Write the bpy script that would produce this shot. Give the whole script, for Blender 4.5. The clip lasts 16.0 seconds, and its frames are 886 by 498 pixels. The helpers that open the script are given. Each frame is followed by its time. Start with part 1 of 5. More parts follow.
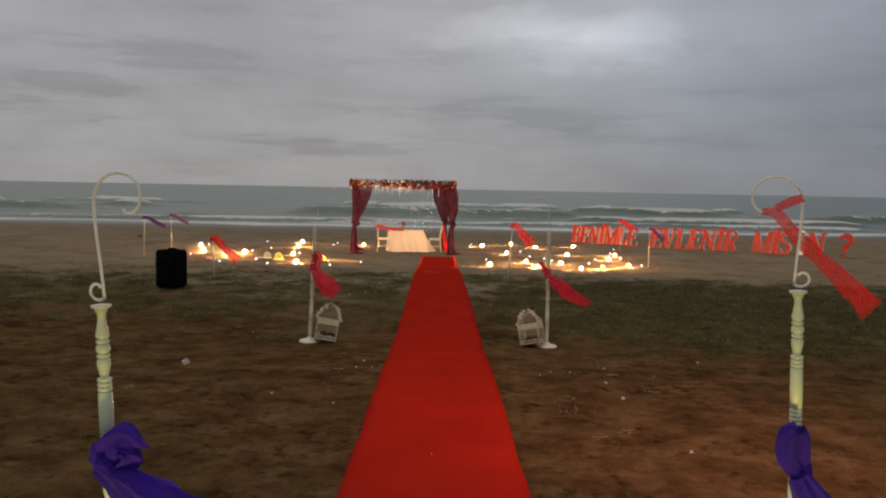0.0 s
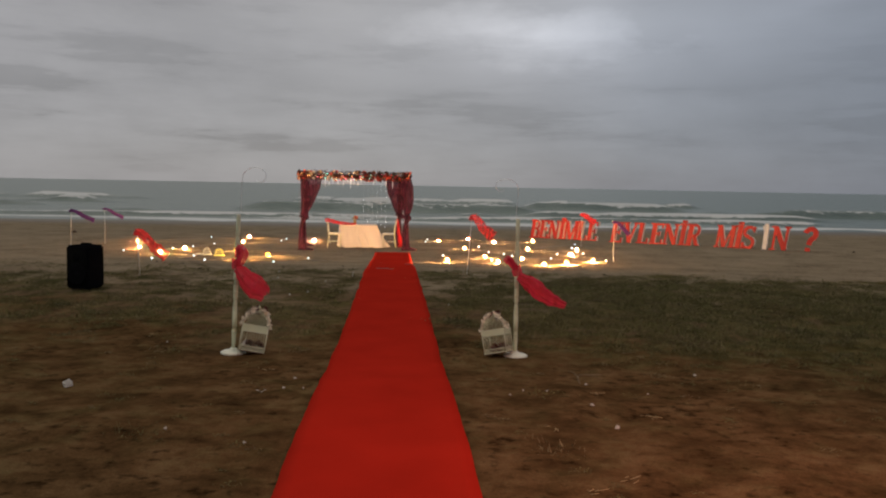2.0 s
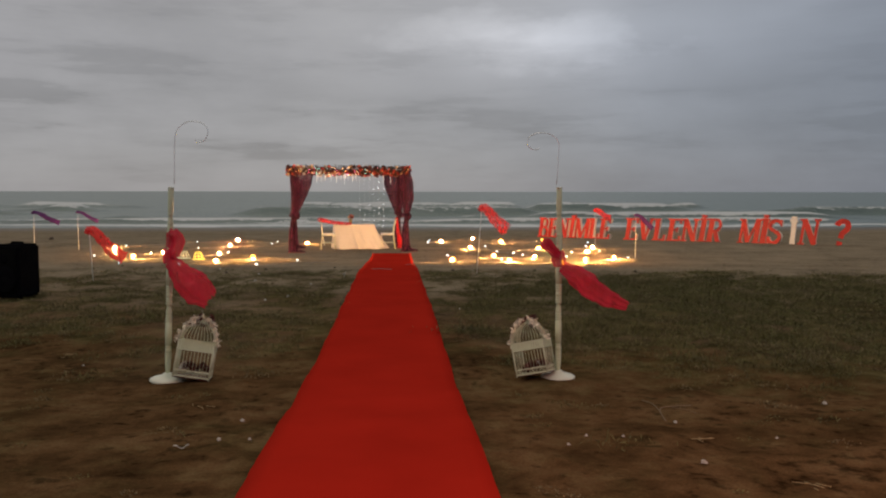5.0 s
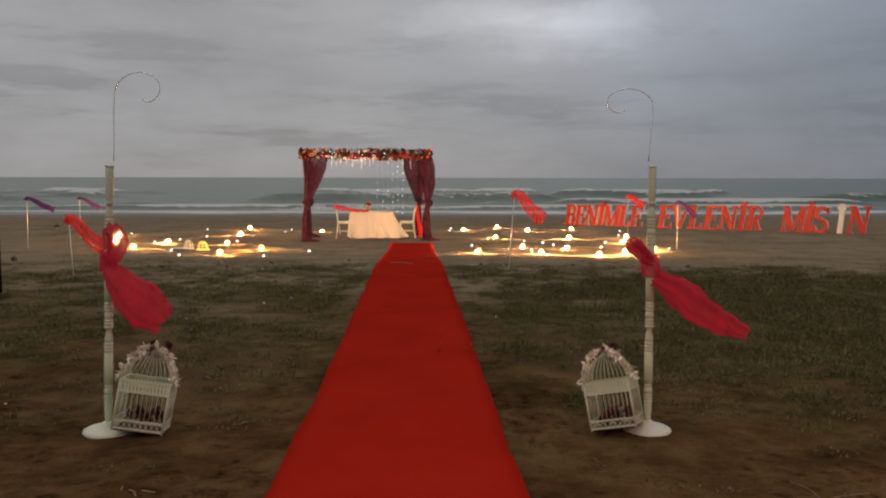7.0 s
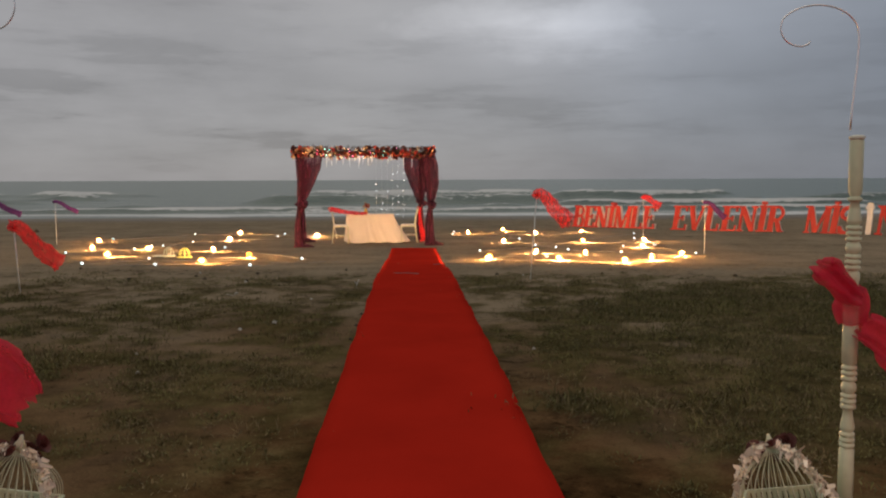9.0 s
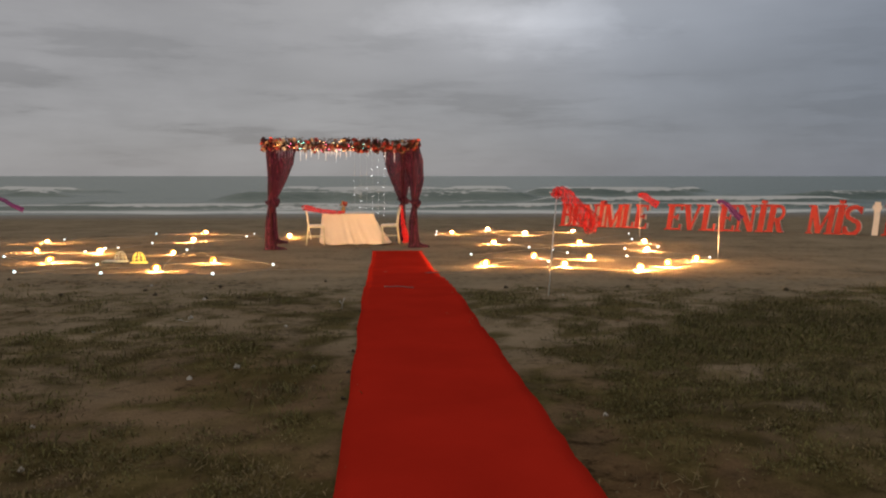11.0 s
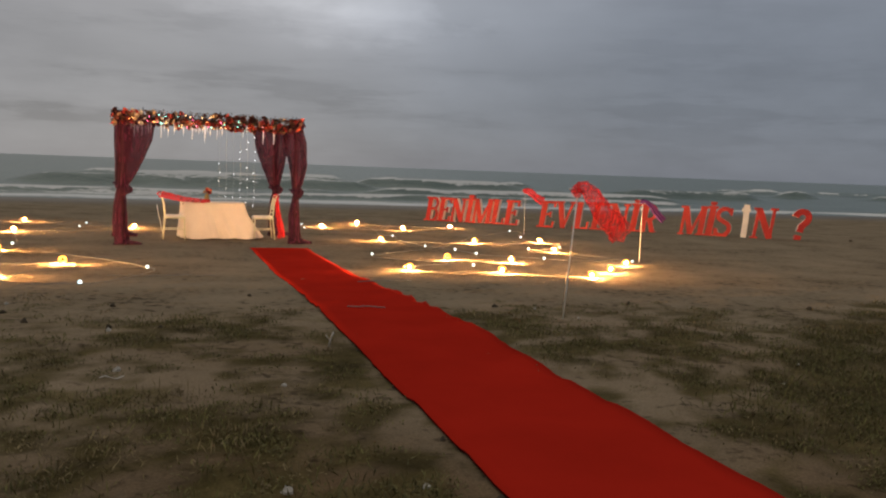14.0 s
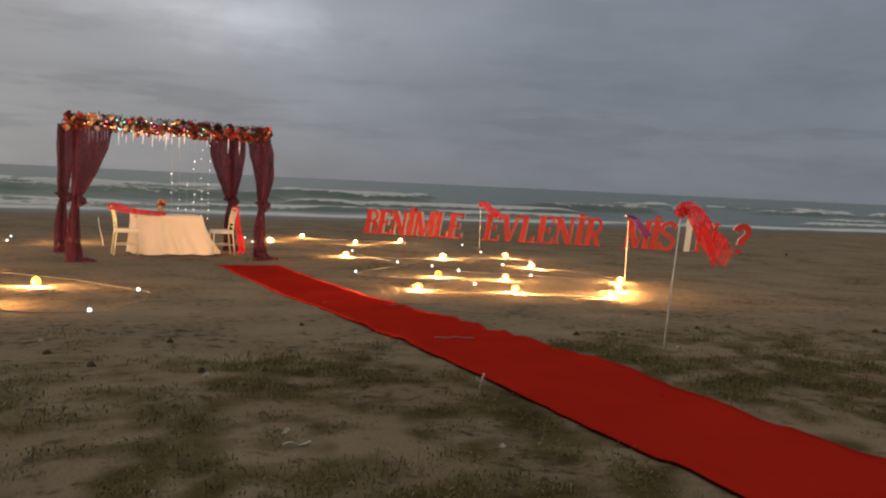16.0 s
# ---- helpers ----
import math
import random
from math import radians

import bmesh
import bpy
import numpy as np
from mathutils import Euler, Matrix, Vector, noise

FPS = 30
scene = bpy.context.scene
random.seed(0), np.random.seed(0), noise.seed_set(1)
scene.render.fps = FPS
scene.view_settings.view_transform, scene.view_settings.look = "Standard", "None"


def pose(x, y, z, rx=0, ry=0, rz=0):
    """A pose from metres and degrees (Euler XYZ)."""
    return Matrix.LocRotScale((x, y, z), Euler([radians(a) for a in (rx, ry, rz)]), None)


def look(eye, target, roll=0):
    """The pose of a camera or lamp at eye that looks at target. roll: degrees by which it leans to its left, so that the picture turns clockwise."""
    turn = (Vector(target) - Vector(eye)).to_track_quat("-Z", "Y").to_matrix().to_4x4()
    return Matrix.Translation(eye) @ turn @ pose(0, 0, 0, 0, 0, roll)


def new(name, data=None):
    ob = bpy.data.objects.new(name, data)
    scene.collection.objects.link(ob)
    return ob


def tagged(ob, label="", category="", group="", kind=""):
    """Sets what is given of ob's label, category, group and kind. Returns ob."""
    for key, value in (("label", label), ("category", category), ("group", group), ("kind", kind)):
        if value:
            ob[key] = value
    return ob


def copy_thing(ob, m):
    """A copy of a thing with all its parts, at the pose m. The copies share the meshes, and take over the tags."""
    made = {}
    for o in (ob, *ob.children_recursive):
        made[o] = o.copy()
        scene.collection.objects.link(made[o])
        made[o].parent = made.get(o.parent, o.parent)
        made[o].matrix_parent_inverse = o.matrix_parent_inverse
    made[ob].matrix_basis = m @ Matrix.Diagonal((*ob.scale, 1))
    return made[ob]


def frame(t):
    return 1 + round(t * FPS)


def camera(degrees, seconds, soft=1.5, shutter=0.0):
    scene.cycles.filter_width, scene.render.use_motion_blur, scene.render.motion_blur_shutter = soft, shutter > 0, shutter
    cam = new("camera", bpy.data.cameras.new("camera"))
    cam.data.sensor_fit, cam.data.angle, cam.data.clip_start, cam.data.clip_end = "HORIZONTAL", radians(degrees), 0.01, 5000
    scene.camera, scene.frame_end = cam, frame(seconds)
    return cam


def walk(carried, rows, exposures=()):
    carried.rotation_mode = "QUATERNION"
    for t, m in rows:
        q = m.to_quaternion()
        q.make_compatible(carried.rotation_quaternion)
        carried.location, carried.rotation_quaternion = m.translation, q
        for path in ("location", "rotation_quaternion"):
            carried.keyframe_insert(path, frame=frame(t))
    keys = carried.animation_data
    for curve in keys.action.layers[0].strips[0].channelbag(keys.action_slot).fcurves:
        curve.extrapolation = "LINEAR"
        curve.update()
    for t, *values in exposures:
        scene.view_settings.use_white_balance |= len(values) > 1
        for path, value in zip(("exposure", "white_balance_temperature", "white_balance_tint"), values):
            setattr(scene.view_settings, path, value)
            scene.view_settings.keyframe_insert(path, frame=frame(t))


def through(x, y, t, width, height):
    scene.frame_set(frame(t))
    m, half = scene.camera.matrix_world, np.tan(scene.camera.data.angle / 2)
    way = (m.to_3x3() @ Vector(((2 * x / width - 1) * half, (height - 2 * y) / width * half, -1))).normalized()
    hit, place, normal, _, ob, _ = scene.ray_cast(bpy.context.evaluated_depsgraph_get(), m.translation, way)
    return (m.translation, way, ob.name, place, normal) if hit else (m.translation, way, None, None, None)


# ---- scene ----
cam = camera(56.5, 16.0, soft=2.1)
PATH = [
    (0, (0.4, -0.047, 1.63), (0.138, 1.93, 1.484), 1.1),
    (0.5, (0.364, 0.317, 1.615), (0.161, 2.302, 1.47), 0.7),
    (1, (0.35, 0.654, 1.584), (0.183, 2.642, 1.438), 0.8),
    (1.5, (0.342, 0.988, 1.558), (0.175, 2.975, 1.399), 1.2),
    (2, (0.277, 1.384, 1.49), (0.12, 3.372, 1.337), 1.1),
    (2.5, (0.242, 1.721, 1.427), (0.086, 3.711, 1.301), 0.8),
    (3, (0.211, 2.045, 1.337), (0.05, 4.036, 1.237), 0.0),
    (3.5, (0.139, 2.42, 1.261), (0.013, 4.415, 1.172), 0.0),
    (6, (-0.068, 4.265, 1.156), (-0.248, 6.249, 0.986), 0.1),
    (6.5, (-0.152, 4.669, 1.153), (-0.335, 6.654, 0.982), 0.1),
    (7, (-0.231, 5.094, 1.133), (-0.435, 7.076, 0.96), 0.1),
    (7.5, (-0.341, 5.509, 1.097), (-0.547, 7.49, 0.921), 0.0),
    (8, (-0.434, 5.939, 1.085), (-0.635, 7.922, 0.917), -0.1),
    (8.5, (-0.512, 6.325, 1.069), (-0.711, 8.307, 0.901), -0.2),
    (10.8, (-0.979, 8.248, 1.097), (-1.136, 10.234, 0.923), -0.1),
    (11, (-1.065, 8.44, 1.065), (-1.194, 10.428, 0.888), -0.0),
    (11.5, (-1.245, 8.858, 1.083), (-1.302, 10.849, 0.897), 0.4),
    (12, (-1.435, 9.266, 1.065), (-1.451, 11.258, 0.884), 1.1),
    (12.5, (-1.673, 9.668, 1.043), (-1.598, 11.658, 0.86), 1.3),
    (13, (-1.919, 9.963, 1.051), (-1.763, 11.948, 0.872), 1.2),
    (13.5, (-2.253, 10.296, 1.025), (-2.021, 12.275, 0.848), 1.6),
    (14, (-2.629, 10.591, 1.017), (-2.312, 12.557, 0.824), 2.1),
    (14.5, (-2.97, 10.869, 1.011), (-2.58, 12.819, 0.8), 2.9),
    (15, (-3.338, 11.104, 1.019), (-2.865, 13.038, 0.832), 2.9),
    (15.5, (-3.709, 11.286, 1.001), (-3.198, 13.212, 0.826), 2.7),
    (16, (-4.062, 11.562, 1.002), (-3.493, 13.473, 0.845), 2.7),
]
walk(cam, [(t, look(eye, target, roll)) for t, eye, target, roll in PATH],
     exposures=[(0, 0.04), (3.5, 0.04), (8, 0.0), (12, -0.05), (16, -0.12)])

# ---------- world, sun and lamps ----------
SUN_UP, SUN_TURN = radians(38), radians(-4)


def nodes_of(tree):
    tree.nodes.clear()
    return tree.nodes, tree.links


def math_node(tree, op, a, b=None, clamp=False):
    n = tree.nodes.new("ShaderNodeMath")
    n.operation, n.use_clamp = op, clamp
    for i, v in enumerate((a, b)):
        if v is None:
            continue
        if isinstance(v, (int, float)):
            n.inputs[i].default_value = v
        else:
            tree.links.new(v, n.inputs[i])
    return n.outputs[0]


def ramp_node(tree, value, stops):
    n = tree.nodes.new("ShaderNodeValToRGB")
    while len(n.color_ramp.elements) < len(stops):
        n.color_ramp.elements.new(0.5)
    for e, (p, c) in zip(n.color_ramp.elements, stops):
        e.position, e.color = p, (c, c, c, 1) if isinstance(c, (int, float)) else (*c, 1)
    tree.links.new(value, n.inputs[0])
    return n.outputs[0]


def mix_node(tree, fac, a, b, mode="MIX"):
    n = tree.nodes.new("ShaderNodeMix")
    n.data_type, n.blend_type = "RGBA", mode
    for i, v in ((0, fac), (6, a), (7, b)):
        if isinstance(v, (int, float)):
            n.inputs[i].default_value = v
        elif isinstance(v, tuple):
            n.inputs[i].default_value = (*v, 1)
        else:
            tree.links.new(v, n.inputs[i])
    return n.outputs[2]


def noise_node(tree, vector, scale, detail=4.0, rough=0.55, stretch=None, shift=(0, 0, 0)):
    m = tree.nodes.new("ShaderNodeMapping")
    m.inputs["Scale"].default_value = stretch or (1, 1, 1)
    m.inputs["Location"].default_value = shift
    tree.links.new(vector, m.inputs[0])
    n = tree.nodes.new("ShaderNodeTexNoise")
    n.inputs["Scale"].default_value, n.inputs["Detail"].default_value, n.inputs["Roughness"].default_value = scale, detail, rough
    tree.links.new(m.outputs[0], n.inputs["Vector"])
    return n.outputs[0]


def build_world():
    world = bpy.data.worlds.new("overcast_dusk")
    scene.world = world
    world.use_nodes = True
    t = world.node_tree
    n, l = nodes_of(t)
    sky = n.new("ShaderNodeTexSky")
    sky.sky_type, sky.sun_disc, sky.sun_elevation, sky.sun_rotation = "NISHITA", False, SUN_UP, SUN_TURN
    where = n.new("ShaderNodeTexCoord").outputs["Generated"]
    sep = n.new("ShaderNodeSeparateXYZ")
    l.new(where, sep.inputs[0])
    up = math_node(t, "MAXIMUM", sep.outputs[2], 0.0)
    # the cloud layer seen in perspective
    lift = math_node(t, "ADD", up, 0.17)
    flat = n.new("ShaderNodeCombineXYZ")
    l.new(math_node(t, "DIVIDE", sep.outputs[0], lift), flat.inputs[0])
    l.new(math_node(t, "DIVIDE", sep.outputs[1], lift), flat.inputs[1])
    big = noise_node(t, where, 2.1, 5, 0.5, (1, 1, 2.0), (3.1, 1.7, 0.3))
    fine = mix_node(t, 0.35, noise_node(t, where, 7.0, 7, 0.6, (1, 1, 2.0), (0.4, 5.2, 0)), noise_node(t, flat.outputs[0], 1.3, 5, 0.55, (0.7, 1.0, 1), (0.4, 5.2, 0)))
    streak = noise_node(t, where, 4.2, 7, 0.6, (1, 1, 7.5), (1.3, 0.2, 0.35))
    # overcast luminance: darker at the rim, brighter overhead
    grad = ramp_node(t, up, [(0.0, (0.268, 0.270, 0.285)), (0.06, (0.275, 0.277, 0.295)), (0.16, (0.295, 0.297, 0.315)), (0.33, (0.35, 0.352, 0.365)), (0.6, (0.435, 0.405, 0.355)), (1.0, (0.54, 0.49, 0.41))])
    side = math_node(t, "MULTIPLY_ADD", sep.outputs[0], -0.5)
    t.nodes[-1].inputs[2].default_value = 0.5
    warm = ramp_node(t, side, [(0.15, (0.60, 0.66, 0.74)), (0.3, (0.63, 0.69, 0.77)), (0.42, (0.78, 0.825, 0.88)), (0.5, (0.97, 0.98, 0.99)), (0.6, (1.02, 1.005, 0.98)), (0.85, (1.0, 0.97, 0.94))])
    base = mix_node(t, 1.0, grad, warm, "MULTIPLY")
    c1 = ramp_node(t, big, [(0.3, 0.84), (0.5, 1.0), (0.68, 1.15)])
    c2 = ramp_node(t, fine, [(0.32, 0.88), (0.5, 1.0), (0.7, 1.10)])
    band = ramp_node(t, up, [(0.0, 0.15), (0.035, 0.6), (0.07, 1.0), (0.12, 0.55), (0.24, 0.25)])
    low = math_node(t, "MULTIPLY", band, ramp_node(t, side, [(0.45, 0.45), (0.65, 1.0)]))
    c3 = mix_node(t, low, (1.0, 1.0, 1.0), ramp_node(t, streak, [(0.40, 0.72), (0.46, 0.93), (0.52, 1.01), (0.62, 1.06)]))
    cloud = mix_node(t, 1.0, mix_node(t, 1.0, mix_node(t, 1.0, base, c1, "MULTIPLY"), c2, "MULTIPLY"), c3, "MULTIPLY")
    # the thin part of the cloud cover, where the light comes through
    spot = n.new("ShaderNodeVectorMath")
    spot.operation = "DISTANCE"
    m = n.new("ShaderNodeMapping")
    m.inputs["Scale"].default_value = (0.40, 0.40, 2.1)
    l.new(where, m.inputs[0])
    l.new(m.outputs[0], spot.inputs[0])
    d = Vector((0.035, 0.98, 0.178)).normalized()
    spot.inputs[1].default_value = (d.x * 0.40, d.y * 0.40, d.z * 2.1)
    near = ramp_node(t, math_node(t, "ADD", spot.outputs["Value"], math_node(t, "MULTIPLY", math_node(t, "SUBTRACT", fine, 0.5), 0.30)), [(0.0, 1.85), (0.035, 1.56), (0.07, 1.24), (0.16, 1.0)])
    cloud = mix_node(t, 1.0, cloud, near, "MULTIPLY")
    bg, bg2, add, out = (n.new(k) for k in ("ShaderNodeBackground", "ShaderNodeBackground", "ShaderNodeAddShader", "ShaderNodeOutputWorld"))
    l.new(sky.outputs[0], bg.inputs[0])
    bg.inputs[1].default_value = 0.003
    l.new(cloud, bg2.inputs[0])
    bg2.inputs[1].default_value = 1.14
    l.new(bg.outputs[0], add.inputs[0])
    l.new(bg2.outputs[0], add.inputs[1])
    l.new(add.outputs[0], out.inputs[0])


build_world()

sun = new("sun", bpy.data.lights.new("sun", "SUN"))
sun.data.energy, sun.data.angle, sun.data.color = 0.18, radians(40), (1.0, 0.95, 0.9)
sun.matrix_world = look((0, 0, 0), (0.33 * 0.6, -0.9 * 0.6, -0.8))

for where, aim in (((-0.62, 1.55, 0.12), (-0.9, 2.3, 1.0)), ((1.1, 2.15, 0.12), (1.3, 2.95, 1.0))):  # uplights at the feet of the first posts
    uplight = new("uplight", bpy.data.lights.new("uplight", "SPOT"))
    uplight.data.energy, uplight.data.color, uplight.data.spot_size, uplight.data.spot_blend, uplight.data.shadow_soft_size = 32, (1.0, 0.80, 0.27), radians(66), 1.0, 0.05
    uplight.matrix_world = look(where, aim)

glow = new("red_floodlight", bpy.data.lights.new("red_floodlight", "SPOT"))
glow.data.energy, glow.data.color, glow.data.spot_size, glow.data.spot_blend, glow.data.shadow_soft_size = 390, (1.0, 0.36, 0.22), radians(76), 1.0, 0.3
glow.matrix_world = look((2.7, 3.4, 2.9), (1.1, 6.0, 0.0))


# ---------- materials ----------
def material(name, color, rough=0.7, vary=0.25, scale=8.0, fine=60.0, bump=0.15, metal=0.0, emit=None, strength=0.0, random_by="", through=0.0, sheen=0.0, glow_through=0.0):
    mt = bpy.data.materials.new(name)
    mt.use_nodes = True
    t = mt.node_tree
    n, l = t.nodes, t.links
    b = n["Principled BSDF"]
    where = n.new("ShaderNodeTexCoord").outputs["Object"]
    coarse, grain = noise_node(t, where, scale), noise_node(t, where, fine, 3)
    both = math_node(t, "ADD", math_node(t, "MULTIPLY", coarse, 0.6), math_node(t, "MULTIPLY", grain, 0.4))
    dark, light = tuple(c * (1 - vary) for c in color), tuple(min(1, c * (1 + vary)) for c in color)
    col = ramp_node(t, both, [(0.3, dark), (0.7, light)])
    if random_by:
        info = n.new("ShaderNodeObjectInfo" if random_by == "object" else "ShaderNodeNewGeometry")
        col = mix_node(t, 1.0, col, ramp_node(t, info.outputs["Random" if random_by == "object" else "Random Per Island"], [(0, 0.6), (1, 1.4)]), "MULTIPLY")
    l.new(col, b.inputs["Base Color"])
    b.inputs["Roughness"].default_value, b.inputs["Metallic"].default_value = rough, metal
    b.inputs["Sheen Weight"].default_value = sheen
    if sheen or rough > 0.9:
        b.inputs["Specular IOR Level"].default_value = 0.0
    if emit:
        b.inputs["Emission Color"].default_value, b.inputs["Emission Strength"].default_value = (*emit, 1), strength
    if bump:
        k = n.new("ShaderNodeBump")
        k.inputs["Strength"].default_value, k.inputs["Distance"].default_value = bump, 0.01
        l.new(both, k.inputs["Height"])
        l.new(k.outputs[0], b.inputs["Normal"])
    if through:
        clear, mixed = n.new("ShaderNodeBsdfTransparent"), n.new("ShaderNodeMixShader")
        weave = ramp_node(t, noise_node(t, where, 1.0, 3, 0.5, (22, 22, 3)), [(0.3, max(0, through - 0.1)), (0.7, min(1, through + 0.1))])
        cloth = b
        if glow_through:  # thin cloth passes light on from its far side
            lit, cloth = n.new("ShaderNodeBsdfTranslucent"), n.new("ShaderNodeMixShader")
            l.new(col, lit.inputs[0])
            cloth.inputs[0].default_value = glow_through
            l.new(b.outputs[0], cloth.inputs[1])
            l.new(lit.outputs[0], cloth.inputs[2])
        l.new(weave, mixed.inputs[0])
        l.new(cloth.outputs[0], mixed.inputs[1])
        l.new(clear.outputs[0], mixed.inputs[2])
        l.new(mixed.outputs[0], n["Material Output"].inputs[0])
    return mt


def ground_material():
    mt = bpy.data.materials.new("beach_sand")
    mt.use_nodes = True
    t = mt.node_tree
    n, l = t.nodes, t.links
    b = n["Principled BSDF"]
    where = n.new("ShaderNodeTexCoord").outputs["Object"]
    att = n.new("ShaderNodeAttribute")
    att.attribute_name = "cover"
    sep = n.new("ShaderNodeSeparateColor")
    l.new(att.outputs["Color"], sep.inputs[0])
    n1, n2, n3 = noise_node(t, where, 0.9, 6, 0.6), noise_node(t, where, 7, 5, 0.65), noise_node(t, where, 90, 3, 0.6)
    n4 = noise_node(t, where, 2.4, 6, 0.62)
    blotch = math_node(t, "ADD", math_node(t, "MULTIPLY", n4, 0.65), math_node(t, "MULTIPLY", n2, 0.35))
    soil = ramp_node(t, blotch, [(0.36, (0.044, 0.025, 0.011)), (0.5, (0.097, 0.055, 0.025)), (0.64, (0.144, 0.087, 0.043))])
    sand = ramp_node(t, n1, [(0.3, (0.196, 0.154, 0.108)), (0.7, (0.272, 0.215, 0.153))])
    plant = ramp_node(t, blotch, [(0.36, (0.030, 0.025, 0.010)), (0.5, (0.070, 0.057, 0.023)), (0.64, (0.134, 0.106, 0.048))])
    col = mix_node(t, sep.outputs[1], soil, sand)
    # shade of small hollows painted into the soil and sand colour; no relief follows it
    pit_shade = ramp_node(t, math_node(t, "ADD", math_node(t, "MULTIPLY", noise_node(t, where, 11, 4, 0.6), 0.7), math_node(t, "MULTIPLY", n1, 0.3)), [(0.36, 0.36), (0.445, 0.90), (0.5, 1.0)])
    col = mix_node(t, 1.0, col, pit_shade, "MULTIPLY")
    edge = math_node(t, "ADD", sep.outputs[0], math_node(t, "MULTIPLY", math_node(t, "SUBTRACT", n2, 0.5), 0.9))
    col = mix_node(t, ramp_node(t, edge, [(0.2, 0.0), (0.8, 0.85)]), col, plant)
    wet = sep.outputs[2]
    col = mix_node(t, 1.0, col, ramp_node(t, wet, [(0.0, 1.0), (1.0, 0.5)]), "MULTIPLY")
    col = mix_node(t, 1.0, col, ramp_node(t, n3, [(0.25, 0.72), (0.75, 1.25)]), "MULTIPLY")
    l.new(col, b.inputs["Base Color"])
    l.new(ramp_node(t, wet, [(0.0, 0.95), (1.0, 0.5)]), b.inputs["Roughness"])
    l.new(ramp_node(t, wet, [(0.0, 0.0), (1.0, 0.3)]), b.inputs["Specular IOR Level"])
    k = n.new("ShaderNodeBump")
    k.inputs["Strength"].default_value, k.inputs["Distance"].default_value = 0.6, 0.035
    l.new(math_node(t, "ADD", n2, math_node(t, "MULTIPLY", n3, 0.25)), k.inputs["Height"])
    l.new(k.outputs[0], b.inputs["Normal"])
    return mt


def sea_material():
    mt = bpy.data.materials.new("grey_sea_water")
    mt.use_nodes = True
    t = mt.node_tree
    n, l = t.nodes, t.links
    b = n["Principled BSDF"]
    where = n.new("ShaderNodeTexCoord").outputs["Object"]
    att = n.new("ShaderNodeAttribute")
    att.attribute_name = "foam"
    n1 = noise_node(t, where, 0.6, 6, 0.6, (0.35, 1, 1))
    n2 = noise_node(t, where, 2.6, 5, 0.65, (0.5, 1, 1))
    froth = math_node(t, "ADD", att.outputs["Fac"], math_node(t, "MULTIPLY", math_node(t, "SUBTRACT", n2, 0.5), 1.3))
    white = ramp_node(t, froth, [(0.42, 0.0), (0.62, 1.0)])
    water = ramp_node(t, n1, [(0.3, (0.095, 0.132, 0.126)), (0.7, (0.150, 0.195, 0.185))])
    l.new(mix_node(t, white, water, (0.62, 0.63, 0.64)), b.inputs["Base Color"])
    l.new(ramp_node(t, white, [(0, 0.34), (1, 0.9)]), b.inputs["Roughness"])
    b.inputs["IOR"].default_value = 1.33
    k = n.new("ShaderNodeBump")
    k.inputs["Strength"].default_value, k.inputs["Distance"].default_value = 0.9, 0.25
    l.new(math_node(t, "ADD", n1, math_node(t, "MULTIPLY", n2, 0.3)), k.inputs["Height"])
    l.new(k.outputs[0], b.inputs["Normal"])
    return mt


SAND, SEA = ground_material(), sea_material()
RED_CARPET = material("red_carpet_felt", (0.37, 0.018, 0.010), 1.0, 0.16, 1.6, 220, 0.35)
# the carpet's red darkened by hand for its thin side faces
CARPET_DIM_EDGE = material("dimmed_carpet_edge", (0.045, 0.006, 0.005), 1.0, 0.2, 6, 90, 0.1)
PALE_PAINT = material("cream_painted_wood", (0.60, 0.66, 0.46), 0.45, 0.10, 5, 45, 0.12)
WHITE_PAINT = material("white_painted_metal", (0.68, 0.71, 0.60), 0.45, 0.10, 9, 70, 0.08)
CAGE_PAINT = material("pale_green_white_paint", (0.56, 0.59, 0.42), 0.5, 0.14, 14, 80, 0.08)
HOOK_PAINT = material("white_wire", (0.80, 0.82, 0.80), 0.5, 0.15, 9, 70, 0.08)
BRIGHT_WIRE = material("bright_metal_wire", (0.88, 0.89, 0.90), 0.35, 0.06, 9, 70, 0.05, metal=1.0)
WHITE_CLOTH = material("ivory_tablecloth", (0.80, 0.76, 0.74), 0.85, 0.06, 4, 120, 0.12, sheen=0.2)
PLUM = material("plum_voile", (0.098, 0.025, 0.058), 0.8, 0.25, 5, 90, 0.1, through=0.2, sheen=0.12, glow_through=0.3)
RED_TULLE = material("red_tulle", (0.74, 0.04, 0.05), 0.75, 0.2, 7, 120, 0.1, through=0.42, sheen=0.12, glow_through=0.5)
SHEER_TULLE = material("sheer_red_tulle", (0.80, 0.045, 0.05), 0.75, 0.2, 7, 120, 0.1, through=0.5, sheen=0.12, glow_through=0.5)
PINK_TULLE = material("crimson_tulle", (0.70, 0.045, 0.10), 0.75, 0.2, 7, 120, 0.1, through=0.36, sheen=0.12, glow_through=0.5)
PURPLE_TULLE = material("purple_tulle", (0.15, 0.05, 0.24), 0.75, 0.2, 7, 120, 0.1, through=0.2, sheen=0.12, glow_through=0.5)
BLUE_TULLE = material("violet_blue_tulle", (0.07, 0.03, 0.42), 0.75, 0.25, 7, 120, 0.1, through=0.12, sheen=0.12, glow_through=0.5)
LETTER_RED = material("red_letter_face", (0.50, 0.030, 0.022), 0.6, 0.22, 4, 60, 0.08)
LETTER_SIDE = material("pale_letter_side", (0.86, 0.72, 0.66), 0.7, 0.12, 5, 60, 0.1)
